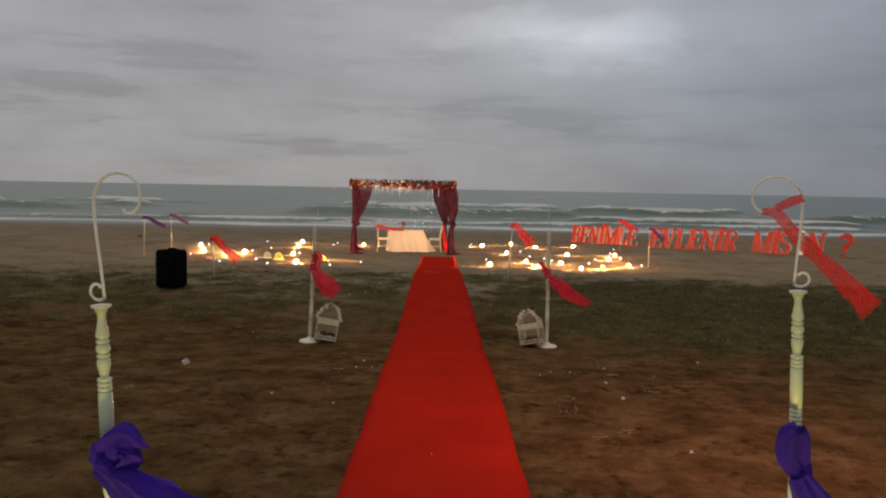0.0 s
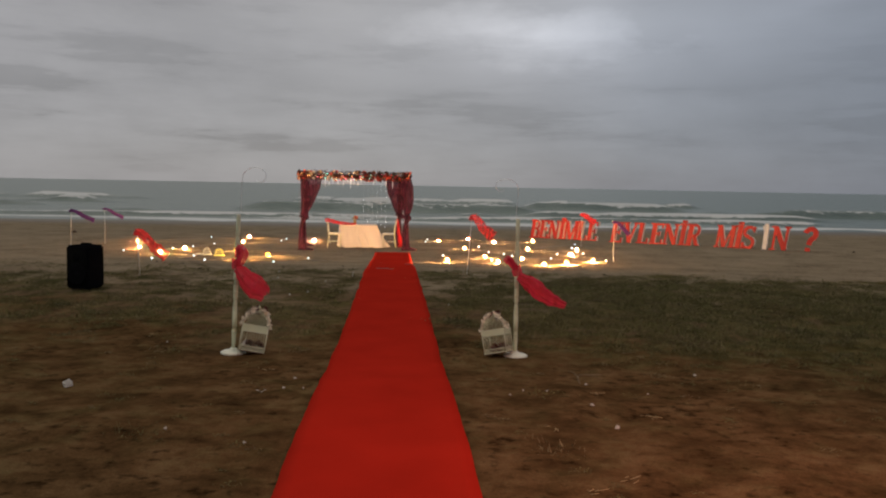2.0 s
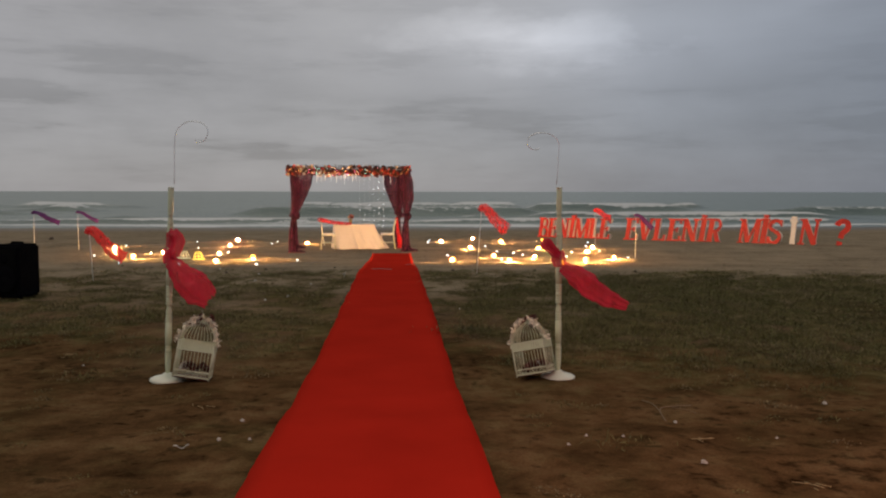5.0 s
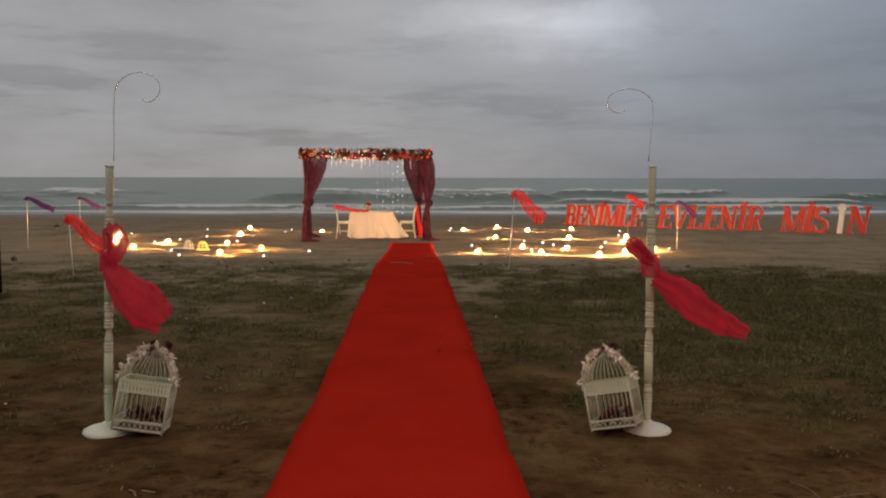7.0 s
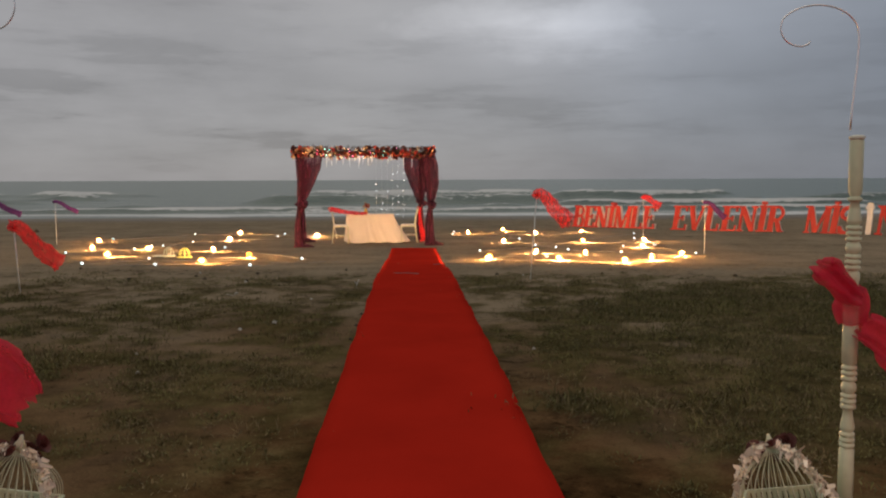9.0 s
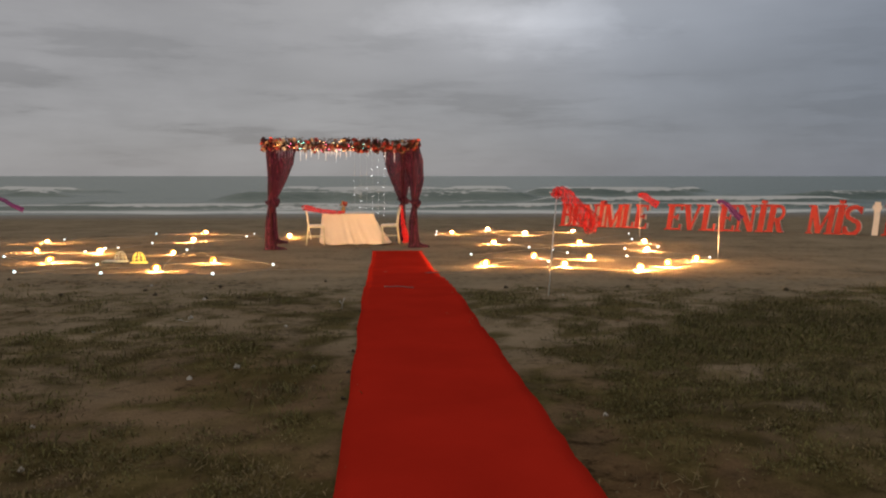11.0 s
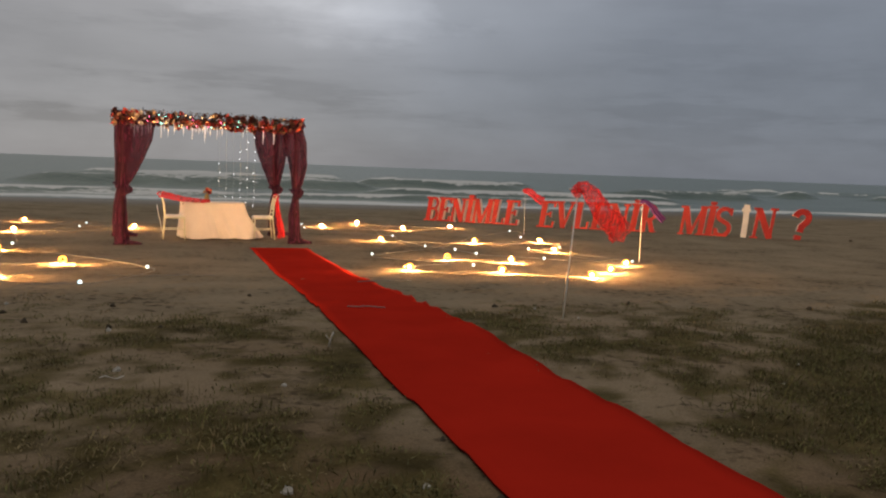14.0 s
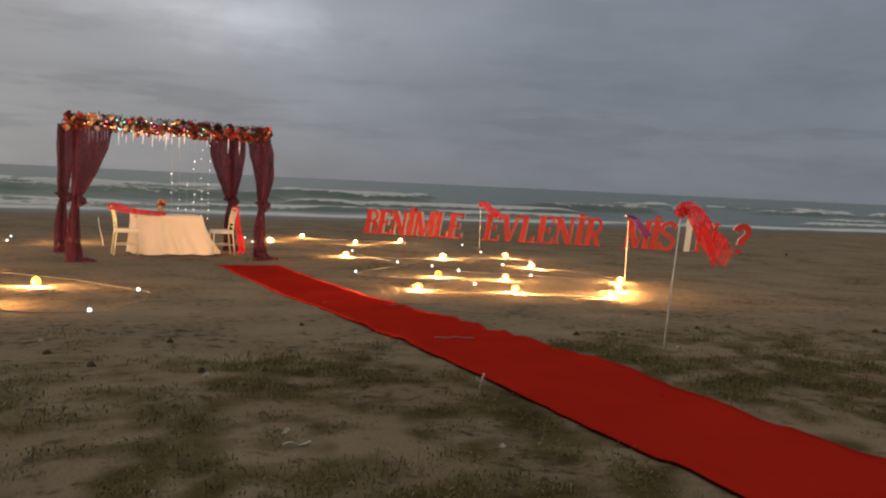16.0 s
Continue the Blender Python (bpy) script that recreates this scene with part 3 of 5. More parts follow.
FIRST = [(-0.885, 2.25, 1.235, 1, -8, -2.6), (1.283, 2.92, 1.255, -1, -8, -1.6)]
for x, y, tall, way, turn, lean in FIRST:
    hook_post(x, y, tall, way, turn, "cream turned wooden post with white wire hook beside the carpet", group="posts along the carpet", lean=lean)
sash("tulle_scarf", on_land(FIRST[0][0] - 0.036, FIRST[0][1], 0, 0.765), BLUE_TULLE, "violet-blue tulle sash tied round turned post",
     [(0.0, -0.045, 0.0), (0.08, -0.05, -0.05), (0.2, -0.05, -0.12), (0.34, -0.04, -0.21), (0.46, -0.02, -0.32)], [0.03, 0.055, 0.075, 0.075, 0.05], [0.025, 0.035, 0.04, 0.04, 0.03],
     ([(0.01, -0.03, 0.01), (0.05, -0.05, 0.06), (0.09, -0.05, 0.09), (0.10, -0.04, 0.03), (0.03, -0.03, -0.01)], [0.02, 0.04, 0.045, 0.04, 0.02], [0.02, 0.03, 0.03, 0.03, 0.02]), 7, 3, side=(0, 0, 1))
sash("tulle_scarf", on_land(FIRST[1][0], FIRST[1][1], 0, 0.62), BLUE_TULLE, "violet-blue tulle sash tied round turned post",
     [(-0.02, -0.05, 0.0), (0.02, -0.06, -0.08), (0.08, -0.06, -0.18), (0.18, -0.05, -0.28), (0.30, -0.02, -0.36)], [0.035, 0.055, 0.07, 0.07, 0.05], [0.025, 0.035, 0.04, 0.04, 0.03],
     ([(-0.01, -0.03, 0.0), (-0.06, -0.05, 0.05), (-0.06, -0.05, 0.13), (-0.02, -0.05, 0.15), (0.0, -0.03, 0.04)], [0.02, 0.032, 0.036, 0.03, 0.02], [0.016, 0.025, 0.025, 0.025, 0.016]), 7, 5, side=(1, 0, 0))
ribbon = thing("tulle_ribbon", on_land(FIRST[1][0], FIRST[1][1], -8, 1.24), "sheer red tulle ribbon blowing from wire hook", "fabric")
part("tail", pleated([(-0.165, 0, 0.285), (-0.12, 0.0, 0.28), (-0.05, 0.02, 0.21), (0.04, 0.04, 0.12), (0.14, 0.07, 0.03), (0.22, 0.1, -0.05)], [0.010, 0.016, 0.022, 0.026, 0.034, 0.045], [0.008, 0.012, 0.016, 0.016, 0.02, 0.016], 6, 0.35, (0.7, 0, 0.7), 36, 9), SHEER_TULLE, ribbon)
part("loop", pleated([(-0.12, 0, 0.295), (-0.08, -0.01, 0.315), (-0.035, -0.01, 0.335)], [0.012, 0.016, 0.014], [0.01, 0.01, 0.008], 5, 0.3, (0, 0, 1), 20, 4), RED_TULLE, ribbon)

SECOND = [(-2.28, 8.88, 1.315, 1, 0, (1.35, 1.13, 0.11), 2.3), (0.37, 9.18, 1.315, -1, 0, (1.3, 0.94, -0.05), -0.2)]
for x, y, tall, way, turn, hook, lean in SECOND:
    hook_post(x, y, tall, way, turn, "cream turned wooden post on round white base beside the carpet", hook, "posts along the carpet", lean, BACK_TURNING, 0.0024)
sash("tulle_scarf", on_land(SECOND[0][0] + 0.03, SECOND[0][1], 0, 0.855), PINK_TULLE, "crimson tulle sash tied round post, blown sideways",
     [(0.03, -0.05, -0.03), (0.09, -0.06, -0.10), (0.16, -0.06, -0.18), (0.23, -0.05, -0.24), (0.28, -0.03, -0.29)], [0.035, 0.07, 0.10, 0.10, 0.06], [0.03, 0.04, 0.05, 0.05, 0.04],
     ([(0.0, -0.04, 0.0), (0.05, -0.06, 0.02), (0.085, -0.06, 0.10), (0.05, -0.05, 0.15), (0.02, -0.04, 0.06)], [0.02, 0.04, 0.05, 0.04, 0.025], [0.02, 0.03, 0.03, 0.03, 0.02]), 7, 11, side=(1, 0, 0.6))
sash("tulle_scarf", on_land(SECOND[1][0], SECOND[1][1], 0, 0.83), PINK_TULLE, "crimson tulle sash tied round post, blown sideways",
     [(0.02, -0.04, -0.05), (0.10, -0.05, -0.10), (0.2, -0.05, -0.18), (0.32, -0.04, -0.26), (0.46, -0.02, -0.32)], [0.04, 0.065, 0.08, 0.06, 0.03], [0.03, 0.04, 0.05, 0.04, 0.02],
     ([(0.0, -0.04, 0.02), (-0.05, -0.05, 0.06), (-0.10, -0.05, 0.11), (-0.07, -0.04, 0.10), (-0.01, -0.03, 0.03)], [0.02, 0.035, 0.035, 0.03, 0.02], [0.02, 0.03, 0.03, 0.03, 0.02]), 7, 13, side=(0.4, 0, 1))


# ---------- bird cages with flowers ----------
def rosette(r=0.03, petals=9):
    b = Build()
    for ring, (n, tilt, size) in enumerate(((petals, 25, 1.0), (petals - 3, 55, 0.75), (3, 80, 0.5))):
        for i in range(n):
            m = pose(0, 0, 0, 0, 0, 360 * i / n + ring * 20) @ pose(0, 0, ring * r * 0.12, 0, -tilt, 0)
            s = r * size
            b.add([(0, 0, 0), (s * 0.6, -s * 0.36, 0), (s, -s * 0.2, s * 0.10), (s, s * 0.2, s * 0.10), (s * 0.6, s * 0.36, 0), (s * 0.55, 0, -s * 0.12)], [(0, 1, 5), (1, 2, 3, 5), (3, 4, 5), (4, 0, 5)], m)
    return b


ROSE = {k: rosette().mesh("flower", mt) for k, mt in (("red", PETAL_RED), ("cream", PETAL_CREAM), ("white", PETAL_WHITE), ("dark", FLOWER_DARK))}


def put_flower(parent, kind, p, size, rnd):
    ob = part("flower", ROSE[kind], None, parent)
    ob.matrix_basis = pose(*p, rnd.uniform(-70, 70), rnd.uniform(-70, 70), rnd.uniform(0, 360)) @ Matrix.Scale(size, 4)


def birdcage(m, seed, label):
    rnd = random.Random(seed)
    cage = thing("birdcage", m, label, "birdcage", "cages by the posts")
    w, h = 0.115, 0.245
    b = Build()
    for z in (0.012, 0.05):
        for s in (-1, 1):
            b.box(-w, s * w - 0.004, z - 0.004, w, s * w + 0.004, z + 0.004).box(s * w - 0.004, -w, z - 0.0035, s * w + 0.004, w, z + 0.0035)
    for i in range(9):  # the fretwork band round the foot
        for s in (-1, 1):
            c = -w + (i + 0.5) * 2 * w / 9
            loop = [(c + 0.011 * math.cos(a), s * w, 0.031 + 0.015 * math.sin(a)) for a in np.linspace(0, 6.283, 9)]
            b.tube(loop, 0.0017, 4).tube([(y, x, z) for x, y, z in loop], 0.0017, 4)
    part("base_band", b, CAGE_PAINT, cage, "white fretwork band", smooth=False)
    for sx in (-1, 1):
        for sy in (-1, 1):
            part("corner_post", Build().tube([(sx * w, sy * w, 0.0), (sx * w, sy * w, h)], 0.0052, 7), CAGE_PAINT, cage)
    part("tray", Build().box(-w + 0.005, -w + 0.005, 0.0, w - 0.005, w - 0.005, 0.008), FLOWER_DARK, cage, "dark tray floor")
    for i in range(11):
        for s in (-1, 1):
            c = -w + i * 2 * w / 10
            wire = Build().tube([(c, s * w, 0.05), (c, s * w, h - 0.045)], 0.0015, 5)
            part("wire", wire, CAGE_PAINT, cage)
            if 0 < i < 10:
                part("wire", Build().tube([(s * w, c, 0.05), (s * w, c, h - 0.045)], 0.0015, 5), CAGE_PAINT, cage)
    b = Build()
    for s in (-1, 1):
        for z0, z1 in ((h - 0.062, h - 0.052), (h - 0.010, h)):
            b.box(-w - 0.006, s * w - 0.006, z0, w + 0.006, s * w + 0.006, z1).box(s * w - 0.006, -w + 0.006, z0 + 0.001, s * w + 0.006, w - 0.006, z1 - 0.001)
        for i in range(14):  # flat balusters between the two rails
            c = -w + (i + 0.5) * 2 * w / 14
            b.box(c - 0.0062, s * w - 0.004, h - 0.054, c + 0.0062, s * w + 0.004, h - 0.008).box(s * w - 0.004, c - 0.0062, h - 0.054, s * w + 0.004, c + 0.0062, h - 0.008)
    part("upper_band", b, PALE_PAINT, cage, "pale green-white band", smooth=False)
    for i in range(11):
        for s in (-1, 1):
            c = -w + i * 2 * w / 10
            line = [(c * (1 - u ** 2.2), s * w * (1 - u ** 2.2), h + 0.15 * u) for u in np.linspace(0, 1, 8)]
            part("roof_wire", Build().tube(line, 0.0015, 5), CAGE_PAINT, cage)
            if 0 < i < 10:
                part("roof_wire", Build().tube([(y, x, z) for x, y, z in line], 0.0015, 5), CAGE_PAINT, cage)
    part("finial", Build().lathe([(h + 0.145, 0.012), (h + 0.16, 0.018), (h + 0.175, 0.008), (h + 0.19, 0.004)], 10), CAGE_PAINT, cage)
    for i in range(16):
        put_flower(cage, rnd.choice(("dark", "dark", "white", "dark")), (rnd.uniform(-0.08, 0.08), rnd.uniform(-0.08, 0.08), rnd.uniform(0.03, 0.085)), rnd.uniform(0.8, 1.3), rnd)
    for i in range(12):
        a = rnd.uniform(0, 6.28)
        put_flower(cage, rnd.choice(("dark", "dark", "white", "dark")), (0.05 * math.cos(a), 0.05 * math.sin(a), h + rnd.uniform(0.11, 0.17)), rnd.uniform(0.8, 1.3), rnd)
    boa = Build()  # the feather swag hanging over the roof
    for s in (-1, 1):
        for i in range(190):
            u = rnd.random() ** 0.9
            p = Vector((s * (0.02 + 0.12 * u), -0.05 - 0.05 * u * rnd.random(), h + 0.16 - 0.17 * u * u))
            p += Vector((rnd.gauss(0, 0.006), rnd.gauss(0, 0.006), rnd.gauss(0, 0.006)))
            q = p + Vector((rnd.gauss(0, 0.011), rnd.gauss(0, 0.011), rnd.gauss(-0.005, 0.011)))
            o = Vector((rnd.gauss(0, 0.005), rnd.gauss(0, 0.005), rnd.gauss(0, 0.005)))
            boa.add([p - o, p + o, q + o * 0.4, q - o * 0.4], [(0, 1, 2, 3)])
    part("feather_swag", boa, FEATHER, cage, "white feathery swag")
    return cage


birdcage(on_land(-2.10, 8.86, 14, 0.026, (-8, 10)) @ Matrix.Scale(1.0, 4), 1, "pale green-white wire birdcage with flowers leaning by post")
birdcage(on_land(0.222, 9.12, -16, 0.028, (-8, -13)) @ Matrix.Scale(0.94, 4), 2, "pale green-white wire birdcage with dark flowers on post base")


# ---------- thin poles with tulle ----------
def thin_pole(x, y, tall, tilt, way, label):
    pole = thing("thin_pole", on_land(x, y, 0, 0, tilt), label, "pole", "thin poles in the sand")
    part("rod", Build().tube([(0, 0, -0.03), (0, 0, tall * 0.5), (0, 0, tall)], 0.0065, 8), HOOK_PAINT, pole)
    part("tip", Build().tube([(0, 0, tall), (-0.03 * way, 0, tall + 0.02), (-0.08 * way, 0, tall + 0.018)], 0.007, 6), HOOK_PAINT, pole)
    return pole


POLES = [  # x, y, height, tilt, tulle material, its colour, reach, drop, seed
    (-0.505, 17.25, 1.08, (0, 4), SHEER_TULLE, "red", 0.44, 0.32, 21), (3.21, 24.6, 1.10, (0, 0), PURPLE_TULLE, "purple", 0.42, 0.34, 22),
    (2.95, 31.8, 1.14, (0, -1), RED_TULLE, "red", 0.5, 0.26, 23), (-11.2, 22.2, 1.10, (0, 1), PURPLE_TULLE, "purple", 0.62, 0.24, 24),
    (-12.7, 27.0, 1.12, (0, 0), PURPLE_TULLE, "purple", 0.62, 0.28, 25), (-6.1, 15.2, 0.72, (0, -3), RED_TULLE, "red", 0.5, 0.42, 26)]
for x, y, tall, tilt, mat, word, reach, drop, seed in POLES:
    thin_pole(x, y, tall, tilt, 1, f"thin white pole with {word} tulle stuck in the sand")
    ob = thing("tulle_streamer", on_land(x, y, 0, tall, tilt), f"{word} tulle streamer blowing from thin pole", "fabric", "streamers on the poles")
    ob.matrix_basis = on_land(x, y, 0, 0, tilt) @ Matrix.Translation((0, 0, tall))
    fat = 1.05 if word == "red" else 0.6
    arch = 0.04 if word == "red" else 0.0
    part("tail", pleated([(-0.05, -0.01, -0.02), (reach * 0.05, -0.03, arch), (reach * 0.32, -0.04, arch * 0.4 - drop * 0.18), (reach * 0.62, -0.03, -drop * 0.6), (reach, 0.0, -drop)], [0.022, 0.05 * fat, 0.075 * fat, 0.085 * fat, 0.105 * fat], [0.02, 0.045 * fat, 0.05 * fat, 0.05 * fat, 0.045 * fat], 6, 0.34, (1, 0, 0.5), 36, seed), mat, ob)
    part("knot", pleated([(0, 0, -0.05), (0, 0, 0.0), (-0.01, 0, 0.03)], [0.02, 0.04, 0.02], [0.02, 0.035, 0.02], 5, 0.2, (1, 0, 0), 18, seed + 40), mat, ob)


# ---------- loudspeaker ----------
def loudspeaker(m):
    sp = thing("loudspeaker", m, "black plastic loudspeaker standing on the sand", "loudspeaker")
    b = bmesh.new()
    bmesh.ops.create_cube(b, size=1)
    for v in b.verts:
        back = v.co.y > 0
        v.co = Vector((v.co.x * (0.36 if back else 0.41), v.co.y * 0.38, (v.co.z + 0.5) * 0.635))
    bmesh.ops.bevel(b, geom=b.edges[:], offset=0.03, segments=3, affect="EDGES")
    me = bpy.data.meshes.new("cabinet")
    b.to_mesh(me)
    b.free()
    me.materials.append(BLACK)
    part("cabinet", me, None, sp)
    part("grille", Build().box(-0.17, -0.198, 0.05, 0.17, -0.186, 0.585), GRILLE, sp, "dark metal front grille")
    part("woofer", Build().lathe([(0, 0.165), (0.008, 0.16), (0.012, 0.14), (0.006, 0.05), (0.012, 0.0)], 28, pose(0, -0.198, 0.22, 90)), BLACK, sp)
    part("horn", Build().lathe([(0, 0.06), (0.008, 0.055), (0.004, 0.03), (0.006, 0.0)], 24, pose(0, -0.198, 0.47, 90)), BLACK, sp)
    part("handle", Build().tube([(-0.09, 0.02, 0.63), (-0.08, 0.02, 0.652), (0.08, 0.02, 0.652), (0.09, 0.02, 0.63)], 0.014, 8), BLACK, sp)
    for s in (-1, 1):
        part("foot", Build().lathe([(0, 0.025), (0.02, 0.022)], 10, Matrix.Translation((s * 0.13, -0.1, -0.018))), BLACK, sp)
    return sp


loudspeaker(on_land(-5.93, 13.05, -12, 0.02))


# ---------- pavilion ----------
PAV = pose(-6.19, 26.28, -0.575, 0, 0, 17.9)
PW, PD, PH = 3.50, 2.0, 2.36
XL, XR = 0.16, 3.39


def pavilion():
    pav = thing("wedding_canopy", PAV, "wooden canopy frame with plum voile drapes and garland", "canopy")
    corners = [(XL, 0), (XR, 0), (XL + 0.15, PD), (XR + 0.13, PD)]
    for x, y in corners:
        part("post", Build().box(x - 0.03, y - 0.03, -0.05, x + 0.03, y + 0.03, PH), FRAME_WOOD, pav)
    for a, b in ((corners[0], corners[1]), (corners[2], corners[3]), (corners[0], corners[2]), (corners[1], corners[3])):
        if a[1] == b[1]:
            part("beam", Build().box(a[0] + 0.03, a[1] - 0.028, PH - 0.075, b[0] - 0.03, a[1] + 0.028, PH - 0.015), FRAME_WOOD, pav)
        else:
            part("beam", Build().tube([(a[0], a[1] + 0.03, PH - 0.047), (b[0], b[1] - 0.03, PH - 0.047)], 0.032, 4), FRAME_WOOD, pav, smooth=False)
    # drapes: upper fall, tie, lower fall and the cloth lying round the foot
    spec = [  # corner, reach of the top along x, bulge of the side, seed
        (XL, 0, 0.50, 0.0, 31), (XR, 0, -0.22, 0.15, 32), (XL + 0.15, PD, 0.2, -0.03, 33), (XR + 0.13, PD, -0.42, 0.0, 34)]
    for x, y, reach, bulge, seed in spec:
        mid = x + reach * 0.5
        half = abs(reach) * 0.5 + 0.09
        part("drape", pleated([(mid, y - 0.02, PH - 0.02), (x + reach * 0.44 + bulge * 0.5, y - 0.03, PH - 0.4), (x + reach * 0.28 + bulge * 0.7, y - 0.04, PH - 0.85), (x + reach * 0.06 + bulge * 0.2, y - 0.03, 1.12), (x + 0.02, y - 0.03, 1.02)],
                              [half, half * 0.86 + abs(bulge) * 0.4, half * 0.56 + abs(bulge) * 0.42, 0.085, 0.05], [0.07, 0.10, 0.10, 0.07, 0.05], 9, 0.3, (1, 0, 0), 56, seed, 6, 0.2), PLUM, pav, "plum voile drape gathered to post")
        part("tie", pleated([(x - 0.02, y - 0.03, 0.96), (x + 0.02, y - 0.045, 1.02), (x + 0.02, y - 0.03, 1.09)], [0.07, 0.145, 0.08], [0.07, 0.13, 0.08], 7, 0.3, (1, 0, 0), 30, seed + 7), PLUM, pav, "knotted dark tie")
        part("lower_drape", pleated([(x + 0.01, y - 0.03, 1.0), (x - 0.02, y - 0.03, 0.6), (x - 0.015, y - 0.04, 0.25), (x, y - 0.05, 0.03)], [0.05, 0.10, 0.115, 0.14], [0.05, 0.085, 0.09, 0.12], 7, 0.3, (1, 0, 0), 44, seed + 13, 6, 0.3), PLUM, pav)
        part("hem", pleated([(x - 0.16, y - 0.12, 0.02), (x, y - 0.14, 0.045), (x + 0.14, y - 0.12, 0.04), (x + 0.34, y - 0.1, 0.015)], [0.03, 0.07, 0.06, 0.02], [0.02, 0.04, 0.04, 0.015], 6, 0.25, (0, 1, 0), 26, seed + 23), PLUM, pav, "plum cloth heaped at post foot")
    x, y = XR + 0.13, PD  # the second half of the drape on the far side, parted from the first
    part("drape", pleated([(x + 0.17, y - 0.04, PH - 0.02), (x + 0.16, y - 0.05, PH - 0.4), (x + 0.11, y - 0.05, PH - 0.85), (x + 0.05, y - 0.04, 1.14), (x + 0.03, y - 0.04, 1.03)], [0.12, 0.11, 0.085, 0.06, 0.04], [0.06, 0.08, 0.08, 0.06, 0.04], 7, 0.3, (1, 0, 0), 44, 36, 6, 0.2), PLUM, pav, "plum voile drape gathered to post")
    for x in (XL - 0.04, XR + 0.06):
        part("rosette", pleated([(x, -0.06, PH - 0.12), (x - 0.01, -0.08, PH - 0.02), (x, -0.06, PH + 0.06)], [0.05, 0.11, 0.05], [0.05, 0.09, 0.05], 8, 0.35, (1, 0, 0), 34, 71), PLUM, pav, "dark knotted cloth rosette")
    # hanging clear strips and the curtain of small lights
    rnd = random.Random(8)
    for i in range(40):
        x = rnd.choice((rnd.uniform(0.35, 1.7), rnd.uniform(0.3, 3.2)))
        ln = rnd.uniform(0.10, 0.34)
        part("icicle", Build().tube([(x, -0.03, PH - 0.10), (x + 0.005, -0.03, PH - 0.1 - ln * 0.6), (x, -0.03, PH - 0.1 - ln)], [0.011, 0.009, 0.004], 6), ICICLE, pav)
    for i in range(6):
        x = 2.3 + i * 0.15
        string = part("light_string", Build().tube([(x, PD - 0.05, PH - 0.05), (x + 0.01, PD - 0.05, 1.3), (x, PD - 0.05, 0.62)], 0.0018, 4), LETTER_WHITE, pav)
        for k in range(10):
            if rnd.random() < 0.2 + 0.045 * k:
                b = Build().blob((x + rnd.uniform(-0.02, 0.02), PD - 0.05, PH - 0.2 - k * 0.165 + rnd.uniform(-0.04, 0.04)), 0.0085, 7, 5)
                part("led", b, TINY_LED, string, "tiny white glowing light")
    return pav


FRAME_WOOD = material("brown_frame_wood", (0.10, 0.05, 0.035), 0.7, 0.3, 7, 70, 0.2)
pavilion()


def garland():
    gl = thing("flower_garland", PAV @ Matrix.Translation((0, 0, PH)), "garland of dark leaves and red and cream flowers", "garland")
    rnd = random.Random(17)
    b = Build()
    for i in range(3400):
        x = rnd.uniform(-0.02, PW + 0.02)
        thick = 0.125 + 0.03 * noise.noise((x * 2.3, 0, 1))
        a, r = rnd.uniform(0, 6.28), thick * math.sqrt(rnd.random()) * 1.15
        p = (x, -0.02 + r * math.cos(a), -0.03 + r * math.sin(a))
        s = rnd.uniform(0.016, 0.036)
        m = pose(*p, rnd.uniform(0, 360), rnd.uniform(0, 360), rnd.uniform(0, 360))
        b.add([(0, 0, 0), (s * 0.7, -s * 0.38, s * 0.1), (s * 1.6, 0, 0), (s * 0.7, s * 0.38, s * 0.1)], [(0, 1, 2, 3)], m)
    tagged(part("leaves", b, LEAF, gl), kind="stuff")
    for i in range(300):
        x = rnd.uniform(0.0, PW - 0.02)
        a = rnd.uniform(2.4, 6.9)
        r = 0.13 + 0.03 * rnd.random()
        kind = rnd.choices(("red", "cream", "dark", "white"), (5, 2.5 if x < 2.2 else 1, 4, 2.2 if x < 2 else 0.4))[0]
        put_flower(gl, kind, (x, -0.02 + r * math.cos(a), -0.03 + r * math.sin(a)), rnd.uniform(1.5, 2.5), rnd)
    for i in range(90):
        x = min(PW, abs(rnd.gauss(1.1, 0.85)) + 0.1)
        a = rnd.uniform(2.6, 6.7)
        part("led", LED_MESH[i % 4], None, gl).matrix_basis = pose(x, -0.02 + 0.142 * math.cos(a), -0.03 + 0.142 * math.sin(a))


LED_MESH = [Build().blob((0, 0, 0), 0.009, 7, 5).mesh("led", mt) for mt in GARLAND_LED]
garland()


# ---------- table, vase and chairs ----------
def in_pav(x, y, z=0.0, turn=0.0):
    return PAV @ pose(x, y, z, 0, 0, turn)


